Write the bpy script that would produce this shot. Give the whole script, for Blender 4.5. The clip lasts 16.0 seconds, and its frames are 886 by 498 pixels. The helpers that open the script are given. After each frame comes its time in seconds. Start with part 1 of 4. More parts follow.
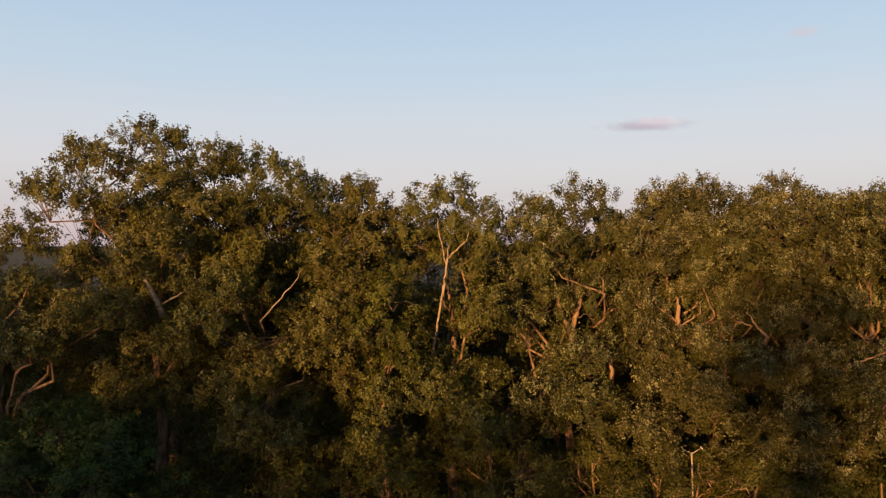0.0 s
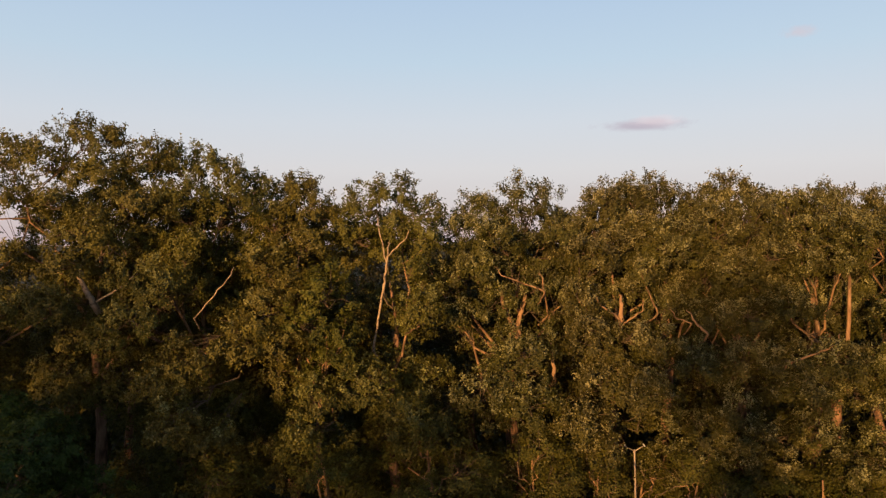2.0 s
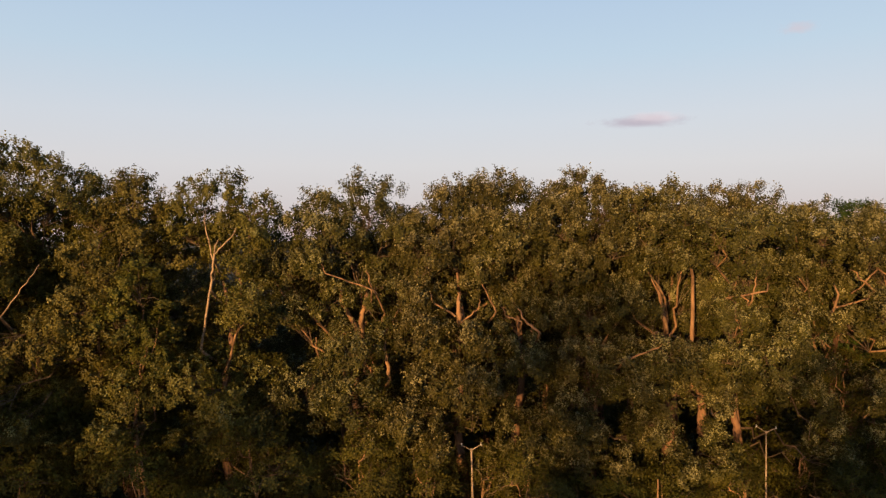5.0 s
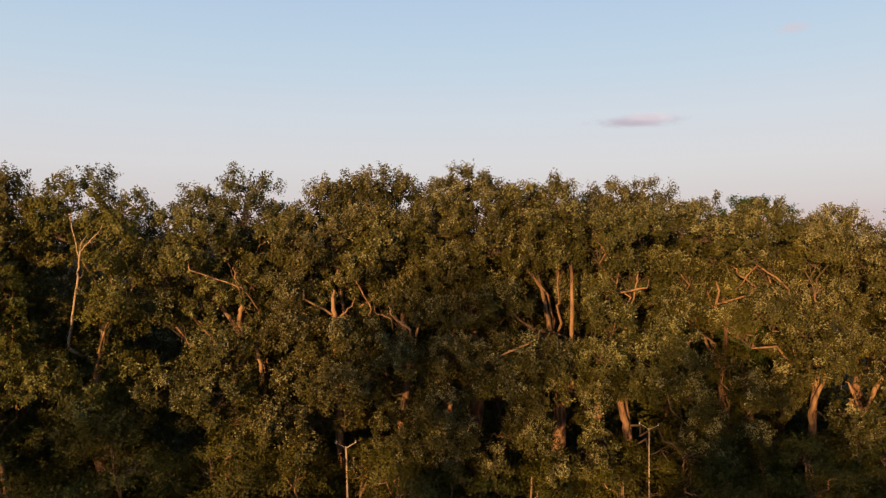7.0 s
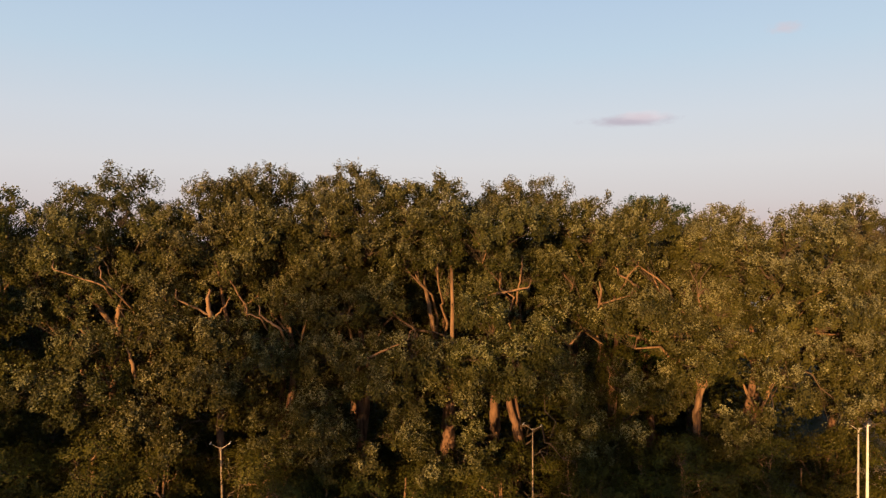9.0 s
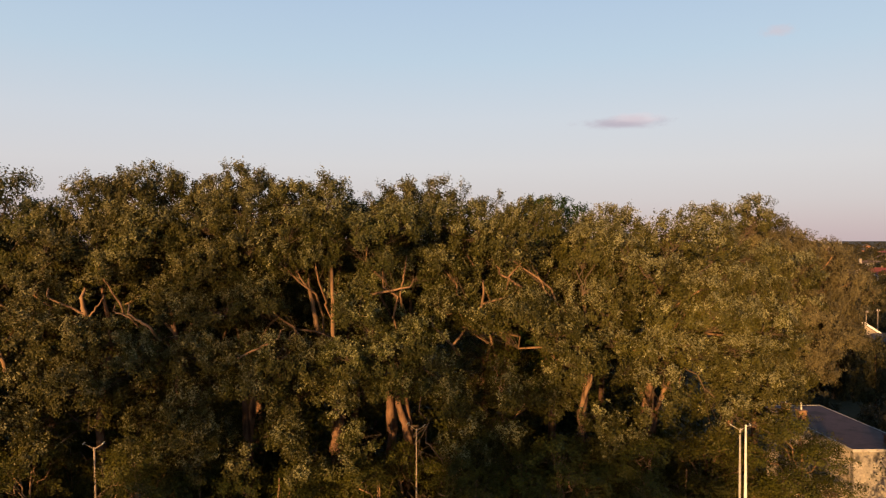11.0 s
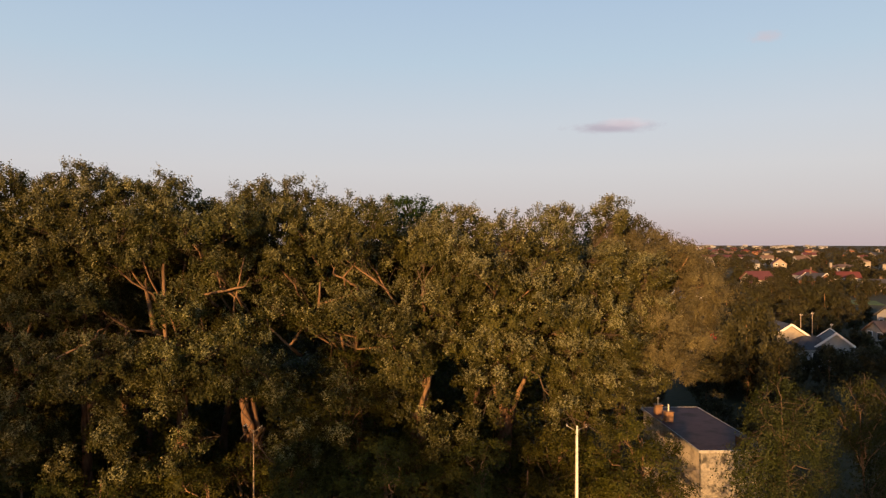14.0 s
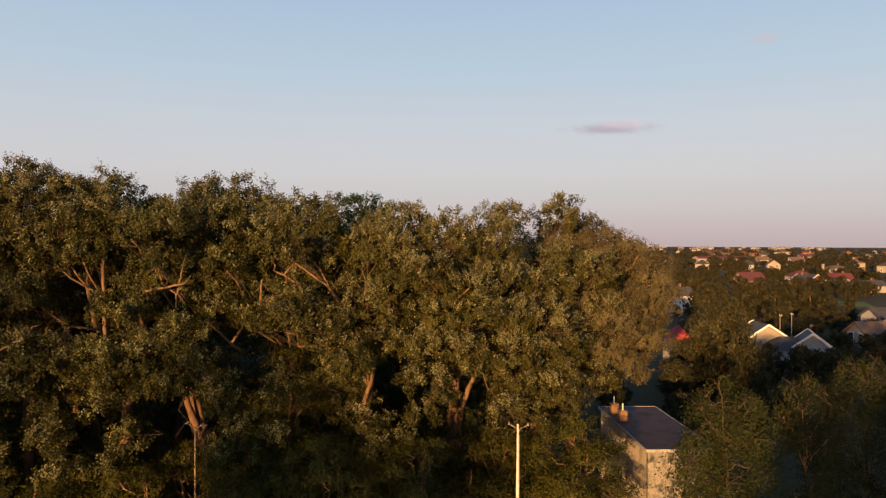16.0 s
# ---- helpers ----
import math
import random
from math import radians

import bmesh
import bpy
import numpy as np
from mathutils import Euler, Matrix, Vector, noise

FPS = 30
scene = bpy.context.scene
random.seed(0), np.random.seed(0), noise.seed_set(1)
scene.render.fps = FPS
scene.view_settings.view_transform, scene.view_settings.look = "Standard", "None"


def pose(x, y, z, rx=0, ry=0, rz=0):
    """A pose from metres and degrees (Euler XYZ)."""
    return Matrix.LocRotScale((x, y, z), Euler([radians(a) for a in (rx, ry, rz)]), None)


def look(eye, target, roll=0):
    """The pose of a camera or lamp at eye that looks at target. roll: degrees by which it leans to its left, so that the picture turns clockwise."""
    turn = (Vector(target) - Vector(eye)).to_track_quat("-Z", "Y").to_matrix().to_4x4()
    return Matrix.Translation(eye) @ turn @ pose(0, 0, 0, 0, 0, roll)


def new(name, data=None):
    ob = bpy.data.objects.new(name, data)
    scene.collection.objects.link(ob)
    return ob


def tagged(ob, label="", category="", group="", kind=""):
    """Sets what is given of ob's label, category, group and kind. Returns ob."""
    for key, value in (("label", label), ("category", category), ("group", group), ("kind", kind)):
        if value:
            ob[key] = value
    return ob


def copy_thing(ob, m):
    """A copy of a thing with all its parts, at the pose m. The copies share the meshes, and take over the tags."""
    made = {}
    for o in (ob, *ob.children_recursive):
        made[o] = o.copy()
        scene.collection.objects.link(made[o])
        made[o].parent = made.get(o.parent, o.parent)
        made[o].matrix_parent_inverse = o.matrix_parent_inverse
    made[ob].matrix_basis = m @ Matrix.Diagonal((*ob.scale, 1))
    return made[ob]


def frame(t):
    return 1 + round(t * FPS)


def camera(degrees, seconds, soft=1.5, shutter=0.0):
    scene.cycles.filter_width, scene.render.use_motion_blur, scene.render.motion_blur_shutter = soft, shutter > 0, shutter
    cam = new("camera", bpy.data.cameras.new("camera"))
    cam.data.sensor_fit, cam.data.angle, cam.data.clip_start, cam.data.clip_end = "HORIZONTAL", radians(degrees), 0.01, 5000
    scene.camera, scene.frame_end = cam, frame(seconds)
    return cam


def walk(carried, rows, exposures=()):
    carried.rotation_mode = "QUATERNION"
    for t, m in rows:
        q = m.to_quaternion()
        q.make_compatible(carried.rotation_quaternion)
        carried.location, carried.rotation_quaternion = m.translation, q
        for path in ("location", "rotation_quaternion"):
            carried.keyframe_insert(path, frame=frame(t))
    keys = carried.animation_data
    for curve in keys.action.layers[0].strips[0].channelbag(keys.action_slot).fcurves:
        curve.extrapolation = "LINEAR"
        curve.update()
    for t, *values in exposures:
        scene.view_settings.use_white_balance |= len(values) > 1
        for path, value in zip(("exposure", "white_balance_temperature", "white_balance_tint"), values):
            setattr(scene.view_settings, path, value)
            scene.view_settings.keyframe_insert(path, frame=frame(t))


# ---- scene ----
cam = camera(63.1, 16.0, soft=1.3)
METRES, EYE, TILT, LEAN, TURN = 40.0, 17.0, 0.45, 0.0, -0.1
ROWS = [
    (0.0, 0.0, 0.0, 0.0, -0.0, -0.98, 0.17),
    (0.5, 0.0046, -0.0002, -0.0002, -0.1, -1.02, 0.18),
    (1.0, 0.018, -0.0005, -0.0009, -0.12, -1.05, 0.19),
    (1.5, 0.0394, -0.0006, -0.0019, -0.2, -1.03, 0.2),
    (2.0, 0.0703, -0.0002, -0.0027, -0.13, -1.01, 0.2),
    (2.5, 0.1029, 0.0009, -0.0005, -0.09, -1.17, 0.18),
    (3.0, 0.1354, 0.0024, 0.0009, -0.07, -1.3, 0.2),
    (3.5, 0.1683, 0.0034, -0.0002, -0.1, -1.26, 0.18),
    (4.0, 0.203, 0.0044, -0.0001, -0.11, -1.3, 0.18),
    (6.5, 0.3918, 0.0093, -0.0073, -0.31, -1.22, 0.33),
    (7.0, 0.4303, 0.0104, -0.0077, -0.4, -1.25, 0.32),
    (7.5, 0.4692, 0.0112, -0.008, -0.48, -1.26, 0.33),
    (8.0, 0.505, 0.0124, -0.008, -0.56, -1.28, 0.31),
    (8.5, 0.5414, 0.0138, -0.0072, -0.71, -1.34, 0.26),
    (9.0, 0.578, 0.015, -0.0072, -0.83, -1.37, 0.21),
    (9.5, 0.6141, 0.0161, -0.0077, -0.97, -1.37, 0.17),
    (10.0, 0.6508, 0.0171, -0.0075, -1.06, -1.43, 0.1),
    (12.5, 0.8279, 0.0162, -0.0157, -1.61, -0.96, 0.05),
    (13.0, 0.8605, 0.0165, -0.0154, -1.71, -0.96, 0.01),
    (13.5, 0.8926, 0.0165, -0.0154, -1.82, -0.96, -0.03),
    (14.0, 0.9243, 0.0169, -0.0156, -1.93, -0.96, -0.07),
    (14.5, 0.9556, 0.0171, -0.0157, -2.03, -0.95, -0.12),
    (15.0, 0.9832, 0.0174, -0.0157, -2.12, -0.94, -0.18),
    (15.5, 0.9952, 0.0182, -0.0169, -2.15, -0.92, -0.2),
    (16.0, 0.9973, 0.0191, -0.0199, -1.99, -0.9, -0.22),
]
walk(cam, [(t, pose(0, 0, EYE, TILT, LEAN, TURN) @ pose(METRES * x, METRES * y, METRES * z, 90 + pitch, roll, yaw)) for t, x, y, z, yaw, pitch, roll in ROWS],
     ((0.0, 0.05), (8.0, 0.04), (12.5, -0.03), (16.0, -0.1)))

# ---- world, sun, light ----
SUN_ELEV, SUN_FROM = 5.5, 202.0      # elevation; bearing the light comes from, clockwise from +y
world = bpy.data.worlds.new("evening_sky")
scene.world = world
world.use_nodes = True
wn, wl = world.node_tree.nodes, world.node_tree.links
wn.clear()
w_out = wn.new("ShaderNodeOutputWorld")
w_bg = wn.new("ShaderNodeBackground")
w_sky = wn.new("ShaderNodeTexSky")
w_sky.sky_type = "NISHITA"
w_sky.sun_disc = False
w_sky.sun_elevation = radians(SUN_ELEV)
w_sky.sun_rotation = radians(SUN_FROM)
w_sky.altitude = 200
w_sky.air_density, w_sky.dust_density, w_sky.ozone_density = 1.0, 1.2, 1.5
w_geo = wn.new("ShaderNodeTexCoord")
w_sep = wn.new("ShaderNodeSeparateXYZ")
w_ramp = wn.new("ShaderNodeValToRGB")
HAZE = ((0.0, (0.612, 0.49, 0.513)), (0.05, (0.668, 0.61, 0.637)), (0.10, (0.714, 0.685, 0.711)), (0.16, (0.668, 0.70, 0.765)),
        (0.24, (0.551, 0.675, 0.799)), (0.32, (0.479, 0.615, 0.790)), (0.55, (0.173, 0.27, 0.454)), (1.0, (0.061, 0.11, 0.217)))
while len(w_ramp.color_ramp.elements) < len(HAZE):
    w_ramp.color_ramp.elements.new(0.5)
for el, (p, c) in zip(w_ramp.color_ramp.elements, HAZE):
    el.position, el.color = p, (*c, 1)
w_gain = wn.new("ShaderNodeVectorMath")
w_gain.operation = "SCALE"
w_gain.inputs["Scale"].default_value = 1 / 0.15
w_mix = wn.new("ShaderNodeMix")
w_mix.data_type = "RGBA"
w_mix.inputs["Factor"].default_value = 0.88     # evening haze over the clear sky
wl.new(w_geo.outputs["Generated"], w_sep.inputs[0])
wl.new(w_sep.outputs["Z"], w_ramp.inputs[0])
wl.new(w_ramp.outputs[0], w_gain.inputs[0])
wl.new(w_sky.outputs[0], w_mix.inputs["A"])
wl.new(w_gain.outputs[0], w_mix.inputs["B"])
wl.new(w_mix.outputs["Result"], w_bg.inputs["Color"])
w_bg.inputs["Strength"].default_value = 0.15
wl.new(w_bg.outputs[0], w_out.inputs[0])

sun_data = bpy.data.lights.new("sun", "SUN")
sun_data.energy, sun_data.angle, sun_data.color = 10.4, radians(0.6), (1.0, 0.52, 0.18)
sun = new("sun", sun_data)
a, e = radians(SUN_FROM), radians(SUN_ELEV)
SUN_DIR = Vector((math.sin(a) * math.cos(e), math.cos(a) * math.cos(e), math.sin(e)))
sun.matrix_world = look(SUN_DIR * 100, (0, 0, 0))


# ---- materials ----
def material(name, rough=0.8, spec=0.3):
    m = bpy.data.materials.new(name)
    m.use_nodes = True
    b = m.node_tree.nodes["Principled BSDF"]
    b.inputs["Roughness"].default_value = rough
    b.inputs["Specular IOR Level"].default_value = spec
    return m, m.node_tree.nodes, m.node_tree.links, b


def ramp(nodes, stops):
    r = nodes.new("ShaderNodeValToRGB")
    while len(r.color_ramp.elements) < len(stops):
        r.color_ramp.elements.new(0.5)
    for el, (p, c) in zip(r.color_ramp.elements, stops):
        el.position, el.color = p, (*c, 1)
    return r


def surface(name, dark, light, size=1.0, rough=0.8, bump=0.3, spec=0.3, stain=0.0, stretch=(1, 1, 1), random_tint=0.0):
    """Two scales of noise between two colours, with a bump of the fine one and stains."""
    m, n, l, b = material(name, rough, spec)
    tc = n.new("ShaderNodeTexCoord")
    mp = n.new("ShaderNodeMapping")
    mp.inputs["Scale"].default_value = stretch
    l.new(tc.outputs["Object"], mp.inputs[0])
    fine, wide = n.new("ShaderNodeTexNoise"), n.new("ShaderNodeTexNoise")
    fine.inputs["Scale"].default_value, fine.inputs["Detail"].default_value = 6.0 / size, 6
    wide.inputs["Scale"].default_value, wide.inputs["Detail"].default_value = 0.7 / size, 4
    l.new(mp.outputs[0], fine.inputs[0])
    l.new(mp.outputs[0], wide.inputs[0])
    mixf = n.new("ShaderNodeMath")
    mixf.operation = "MULTIPLY_ADD"
    mixf.inputs[1].default_value = 0.5
    l.new(fine.outputs["Fac"], mixf.inputs[0])
    half = n.new("ShaderNodeMath")
    half.operation = "MULTIPLY"
    half.inputs[1].default_value = 0.5
    l.new(wide.outputs["Fac"], half.inputs[0])
    l.new(half.outputs[0], mixf.inputs[2])
    r = ramp(n, [(0.3, dark), (0.7, light)])
    l.new(mixf.outputs[0], r.inputs[0])
    col = r.outputs[0]
    if stain:
        st = n.new("ShaderNodeTexNoise")
        st.inputs["Scale"].default_value, st.inputs["Detail"].default_value = 1.6 / size, 8
        l.new(mp.outputs[0], st.inputs[0])
        sr = ramp(n, [(0.5, (0, 0, 0)), (0.66, (1, 1, 1))])
        l.new(st.outputs["Fac"], sr.inputs[0])
        sm = n.new("ShaderNodeMix")
        sm.data_type = "RGBA"
        l.new(sr.outputs[0], sm.inputs["Factor"])
        l.new(col, sm.inputs["A"])
        sm.inputs["B"].default_value = (*(c * (1 - stain) for c in dark), 1)
        col = sm.outputs["Result"]
    if random_tint:
        oi = n.new("ShaderNodeObjectInfo")
        hs = n.new("ShaderNodeHueSaturation")
        mr = n.new("ShaderNodeMapRange")
        mr.inputs["To Min"].default_value, mr.inputs["To Max"].default_value = 1 - random_tint, 1 + random_tint
        l.new(oi.outputs["Random"], mr.inputs[0])
        l.new(mr.outputs[0], hs.inputs["Value"])
        l.new(col, hs.inputs["Color"])
        col = hs.outputs[0]
    l.new(col, b.inputs["Base Color"])
    bp = n.new("ShaderNodeBump")
    bp.inputs["Strength"].default_value, bp.inputs["Distance"].default_value = bump, 0.03 * size
    l.new(fine.outputs["Fac"], bp.inputs["Height"])
    l.new(bp.outputs[0], b.inputs["Normal"])
    return m


def leaf_material(name, stops, rough=0.55, through_light=0.3, spec=0.22, patch=3.0):
    """Leaves: colour varies leaf by leaf and in wide patches; some light passes through."""
    m, n, l, b = material(name, rough, spec)
    geo = n.new("ShaderNodeNewGeometry")
    r = ramp(n, stops)
    l.new(geo.outputs["Random Per Island"], r.inputs[0])
    tc = n.new("ShaderNodeTexCoord")
    nz = n.new("ShaderNodeTexNoise")
    nz.inputs["Scale"].default_value, nz.inputs["Detail"].default_value = 1.0 / patch, 3
    l.new(tc.outputs["Object"], nz.inputs[0])
    mr = n.new("ShaderNodeMapRange")
    mr.inputs["From Min"].default_value, mr.inputs["From Max"].default_value = 0.3, 0.7
    mr.inputs["To Min"].default_value, mr.inputs["To Max"].default_value = 0.72, 1.28
    l.new(nz.outputs["Fac"], mr.inputs[0])
    # finer tone patches mimic tufts that catch the light at differing angles
    nf = n.new("ShaderNodeTexNoise")
    nf.inputs["Scale"].default_value, nf.inputs["Detail"].default_value = 1.3, 2
    l.new(tc.outputs["Object"], nf.inputs[0])
    mf = n.new("ShaderNodeMapRange")
    mf.inputs["From Min"].default_value, mf.inputs["From Max"].default_value = 0.3, 0.7
    mf.inputs["To Min"].default_value, mf.inputs["To Max"].default_value = 0.72, 1.28
    l.new(nf.outputs["Fac"], mf.inputs[0])
    both = n.new("ShaderNodeMath")
    both.operation = "MULTIPLY"
    l.new(mr.outputs[0], both.inputs[0])
    l.new(mf.outputs[0], both.inputs[1])
    oi = n.new("ShaderNodeObjectInfo")
    hue = n.new("ShaderNodeMapRange")
    hue.inputs["To Min"].default_value, hue.inputs["To Max"].default_value = 0.488, 0.512
    l.new(oi.outputs["Random"], hue.inputs[0])
    hs = n.new("ShaderNodeHueSaturation")
    l.new(hue.outputs[0], hs.inputs["Hue"])
    l.new(both.outputs[0], hs.inputs["Value"])
    l.new(r.outputs[0], hs.inputs["Color"])
    l.new(hs.outputs[0], b.inputs["Base Color"])
    tr = n.new("ShaderNodeBsdfTranslucent")
    l.new(hs.outputs[0], tr.inputs["Color"])
    mx = n.new("ShaderNodeMixShader")
    mx.inputs[0].default_value = through_light
    l.new(b.outputs[0], mx.inputs[1])
    l.new(tr.outputs[0], mx.inputs[2])
    l.new(mx.outputs[0], n["Material Output"].inputs["Surface"])
    return m


LEAF = {
    "poplar": leaf_material("poplar_leaf", [(0.0, (0.0317, 0.0339, 0.0066)), (0.5, (0.0453, 0.0458, 0.0084)), (1.0, (0.0640, 0.0620, 0.0114))]),
    # the poplar leaf again, lightened to paint stronger sun on the domed crowns
    "sunlit_poplar": leaf_material("sunlit_poplar_leaf", [(0.0, (0.0412, 0.0447, 0.0092)), (0.5, (0.0589, 0.0604, 0.0117)), (1.0, (0.0832, 0.0818, 0.0160))]),
    "aspen": leaf_material("aspen_leaf", [(0.0, (0.0515, 0.0505, 0.0091)), (0.6, (0.0737, 0.0698, 0.0117)), (1.0, (0.0988, 0.0906, 0.0178))]),
    "willow": leaf_material("willow_leaf", [(0.0, (0.0790, 0.0680, 0.0315)), (0.6, (0.1130, 0.0970, 0.0465)), (1.0, (0.1580, 0.1360, 0.0727))]),
    "linden": leaf_material("linden_leaf", [(0.0, (0.0452, 0.0524, 0.0086)), (0.6, (0.0679, 0.0735, 0.0111)), (1.0, (0.0899, 0.0889, 0.0165))]),
    "ash": leaf_material("ash_leaf", [(0.0, (0.0221, 0.0403, 0.0061)), (0.6, (0.0340, 0.0570, 0.0085)), (1.0, (0.0447, 0.0688, 0.0109))]),
    "hornbeam": leaf_material("hornbeam_leaf", [(0.0, (0.0410, 0.0444, 0.0072)), (0.6, (0.0660, 0.0674, 0.0097)), (1.0, (0.0904, 0.0891, 0.0144))]),
    "birch": leaf_material("birch_leaf", [(0.0, (0.0237, 0.0298, 0.0063)), (0.6, (0.0355, 0.0420, 0.0082)), (1.0, (0.0507, 0.0570, 0.0129))]),
    # greyed and blued so that the colour carries the haze of distance
    "town": leaf_material("hazed_garden_leaf", [(0.0, (0.0275, 0.0273, 0.0118)), (0.6, (0.0450, 0.0420, 0.0160)), (1.0, (0.0695, 0.0630, 0.0244))]),
}
# pale tip leaves: young growth, and painted brightness for the sunny clump tops
LIT_YOUNG = {
    "poplar": leaf_material("poplar_lit_young_leaf", [(0.0, (0.1371, 0.1347, 0.0547)), (0.6, (0.1685, 0.1655, 0.0731)), (1.0, (0.2060, 0.2012, 0.0996))], patch=2.0),
    "sunlit_poplar": leaf_material("sunlit_poplar_young_leaf", [(0.0, (0.1507, 0.1535, 0.0684)), (0.6, (0.1854, 0.1887, 0.0914)), (1.0, (0.2266, 0.2294, 0.1245))], patch=2.0),
    "aspen": leaf_material("aspen_lit_young_leaf", [(0.0, (0.1196, 0.1201, 0.0385)), (0.6, (0.1447, 0.1440, 0.0473)), (1.0, (0.1757, 0.1730, 0.0667))], patch=2.0),
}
BARK_LOW = surface("rough_trunk_bark", (0.085, 0.045, 0.028), (0.22, 0.135, 0.085), size=0.5, rough=0.95, bump=0.9, stretch=(1, 1, 0.25), stain=0.4)
BARK = surface("poplar_bark", (0.10, 0.06, 0.034), (0.30, 0.19, 0.105), size=0.5, rough=0.9, bump=0.8, stretch=(1, 1, 0.25), stain=0.4)
PALE_BARK = surface("pale_aspen_bark", (0.16, 0.115, 0.075), (0.34, 0.27, 0.19), size=0.4, rough=0.85, bump=0.5, stretch=(1, 1, 1.5), stain=0.4)
BARK_TWIG = surface("dark_twig_bark", (0.05, 0.035, 0.025), (0.13, 0.095, 0.065), size=0.4, rough=0.9, bump=0.4)
GROUND = surface("grass_ground", (0.022, 0.023, 0.008), (0.05, 0.048, 0.018), size=4.0, rough=1.0, bump=0.6)
FIELD = surface("meadow", (0.06, 0.10, 0.02), (0.11, 0.15, 0.04), size=3.0, rough=1.0)
PLASTER = surface("cream_plaster", (0.42, 0.37, 0.315), (0.58, 0.525, 0.455), size=1.4, rough=0.9, bump=0.35, stain=0.35)
PATCHY = surface("peeling_plaster", (0.12, 0.118, 0.115), (0.37, 0.345, 0.31), size=0.8, rough=0.9, bump=0.5, stain=0.5)
FELT = surface("roof_felt", (0.045, 0.026, 0.028), (0.095, 0.056, 0.06), size=1.5, rough=0.75, bump=0.2, stain=0.3)
BRICK = surface("orange_brick", (0.20, 0.115, 0.065), (0.34, 0.20, 0.115), size=0.3, rough=0.9, bump=0.5)
TIN = surface("galvanised_metal", (0.45, 0.45, 0.44), (0.62, 0.62, 0.60), size=0.4, rough=0.45, spec=0.6)
PAINT = surface("pole_paint", (0.62, 0.60, 0.55), (0.80, 0.78, 0.72), size=0.6, rough=0.5, stain=0.15)
STEEL = surface("grey_steel", (0.28, 0.27, 0.26), (0.42, 0.41, 0.39), size=0.6, rough=0.5, stain=0.2)
RUSTY = surface("weathered_pole", (0.22, 0.18, 0.14), (0.36, 0.30, 0.24), size=0.4, rough=0.85, stain=0.3, stretch=(1, 1, 0.3))
WHITE = surface("white_render", (0.30, 0.30, 0.30), (0.40, 0.40, 0.40), size=2.0, rough=0.9)
PALE = surface("pale_render", (0.25, 0.22, 0.19), (0.34, 0.31, 0.27), size=2.0, rough=0.9)
WALLBRICK = surface("house_brick", (0.17, 0.08, 0.045), (0.27, 0.13, 0.07), size=1.0, rough=0.9)
SLATE = surface("grey_roof", (0.05, 0.05, 0.055), (0.09, 0.09, 0.095), size=2.0, rough=0.7, stain=0.2)
REDROOF = surface("red_roof", (0.11, 0.032, 0.028), (0.17, 0.05, 0.04), size=2.0, rough=0.7)
BRIGHTRED = surface("bright_red_roof", (0.34, 0.045, 0.04), (0.48, 0.075, 0.06), size=2.0, rough=0.6)
MAROON = surface("maroon_roof", (0.10, 0.035, 0.035), (0.16, 0.06, 0.055), size=2.0, rough=0.6)
BROWNROOF = surface("brown_roof", (0.13, 0.085, 0.065), (0.21, 0.145, 0.11), size=2.0, rough=0.8)
TRIM = surface("white_trim", (0.66, 0.65, 0.63), (0.80, 0.79, 0.77), size=1.0, rough=0.6)
PANE, _, _, pb = material("window_pane", 0.08, 0.6)
pb.inputs["Base Color"].default_value = (0.03, 0.035, 0.04, 1)


# ---- mesh helpers ----
def mesh_from(name, verts, faces, mat, smooth=False):
    me = bpy.data.meshes.new(name)
    me.from_pydata([tuple(v) for v in verts], [], faces)
    me.materials.append(mat)
    if smooth:
        me.polygons.foreach_set("use_smooth", [True] * len(me.polygons))
    me.update()
    return me


def part(name, data, parent, label="", loc=None):
    ob = new(name, data)
    ob.parent = parent
    if loc is not None:
        ob.location = loc
    return tagged(ob, label=label)


def leaf_mesh(name, v, mat, lit_young=None, lit_young_mat=None):
    """One mesh of loose triangles from an array (n, 3, 3); the mask marks the pale young leaves that paint clump tops
    sunlit.
    """
    n = len(v)
    me = bpy.data.meshes.new(name)
    me.vertices.add(n * 3)
    me.vertices.foreach_set("co", np.ascontiguousarray(v, dtype=np.float32).ravel())
    me.loops.add(n * 3)
    me.loops.foreach_set("vertex_index", np.arange(n * 3, dtype=np.int32))
    me.polygons.add(n)
    me.polygons.foreach_set("loop_start", np.arange(0, n * 3, 3, dtype=np.int32))
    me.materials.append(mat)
    if lit_young is not None:
        me.materials.append(lit_young_mat)
        me.polygons.foreach_set("material_index", lit_young.astype(np.int32))
    me.update(calc_edges=True)
    return me


def tube(points, radii, sides, verts, faces):
    """Adds a tapering tube along points to verts and faces."""
    base = len(verts)
    prev = None
    for i, p in enumerate(points):
        d = (points[min(i + 1, len(points) - 1)] - points[max(i - 1, 0)])
        d = d / (np.linalg.norm(d) + 1e-9)
        ref = np.array((0, 1.0, 0)) if abs(d[1]) < 0.9 else np.array((1.0, 0, 0))
        u = np.cross(d, ref)
        u /= np.linalg.norm(u)
        w = np.cross(d, u)
        for k in range(sides):
            ang = 2 * math.pi * k / sides
            verts.append(p + radii[i] * (math.cos(ang) * u + math.sin(ang) * w))
    for i in range(len(points) - 1):
        for k in range(sides):
            k2 = (k + 1) % sides
            faces.append((base + i * sides + k, base + i * sides + k2, base + (i + 1) * sides + k2, base + (i + 1) * sides + k))
    faces.append(tuple(base + (len(points) - 1) * sides + k for k in range(sides)))


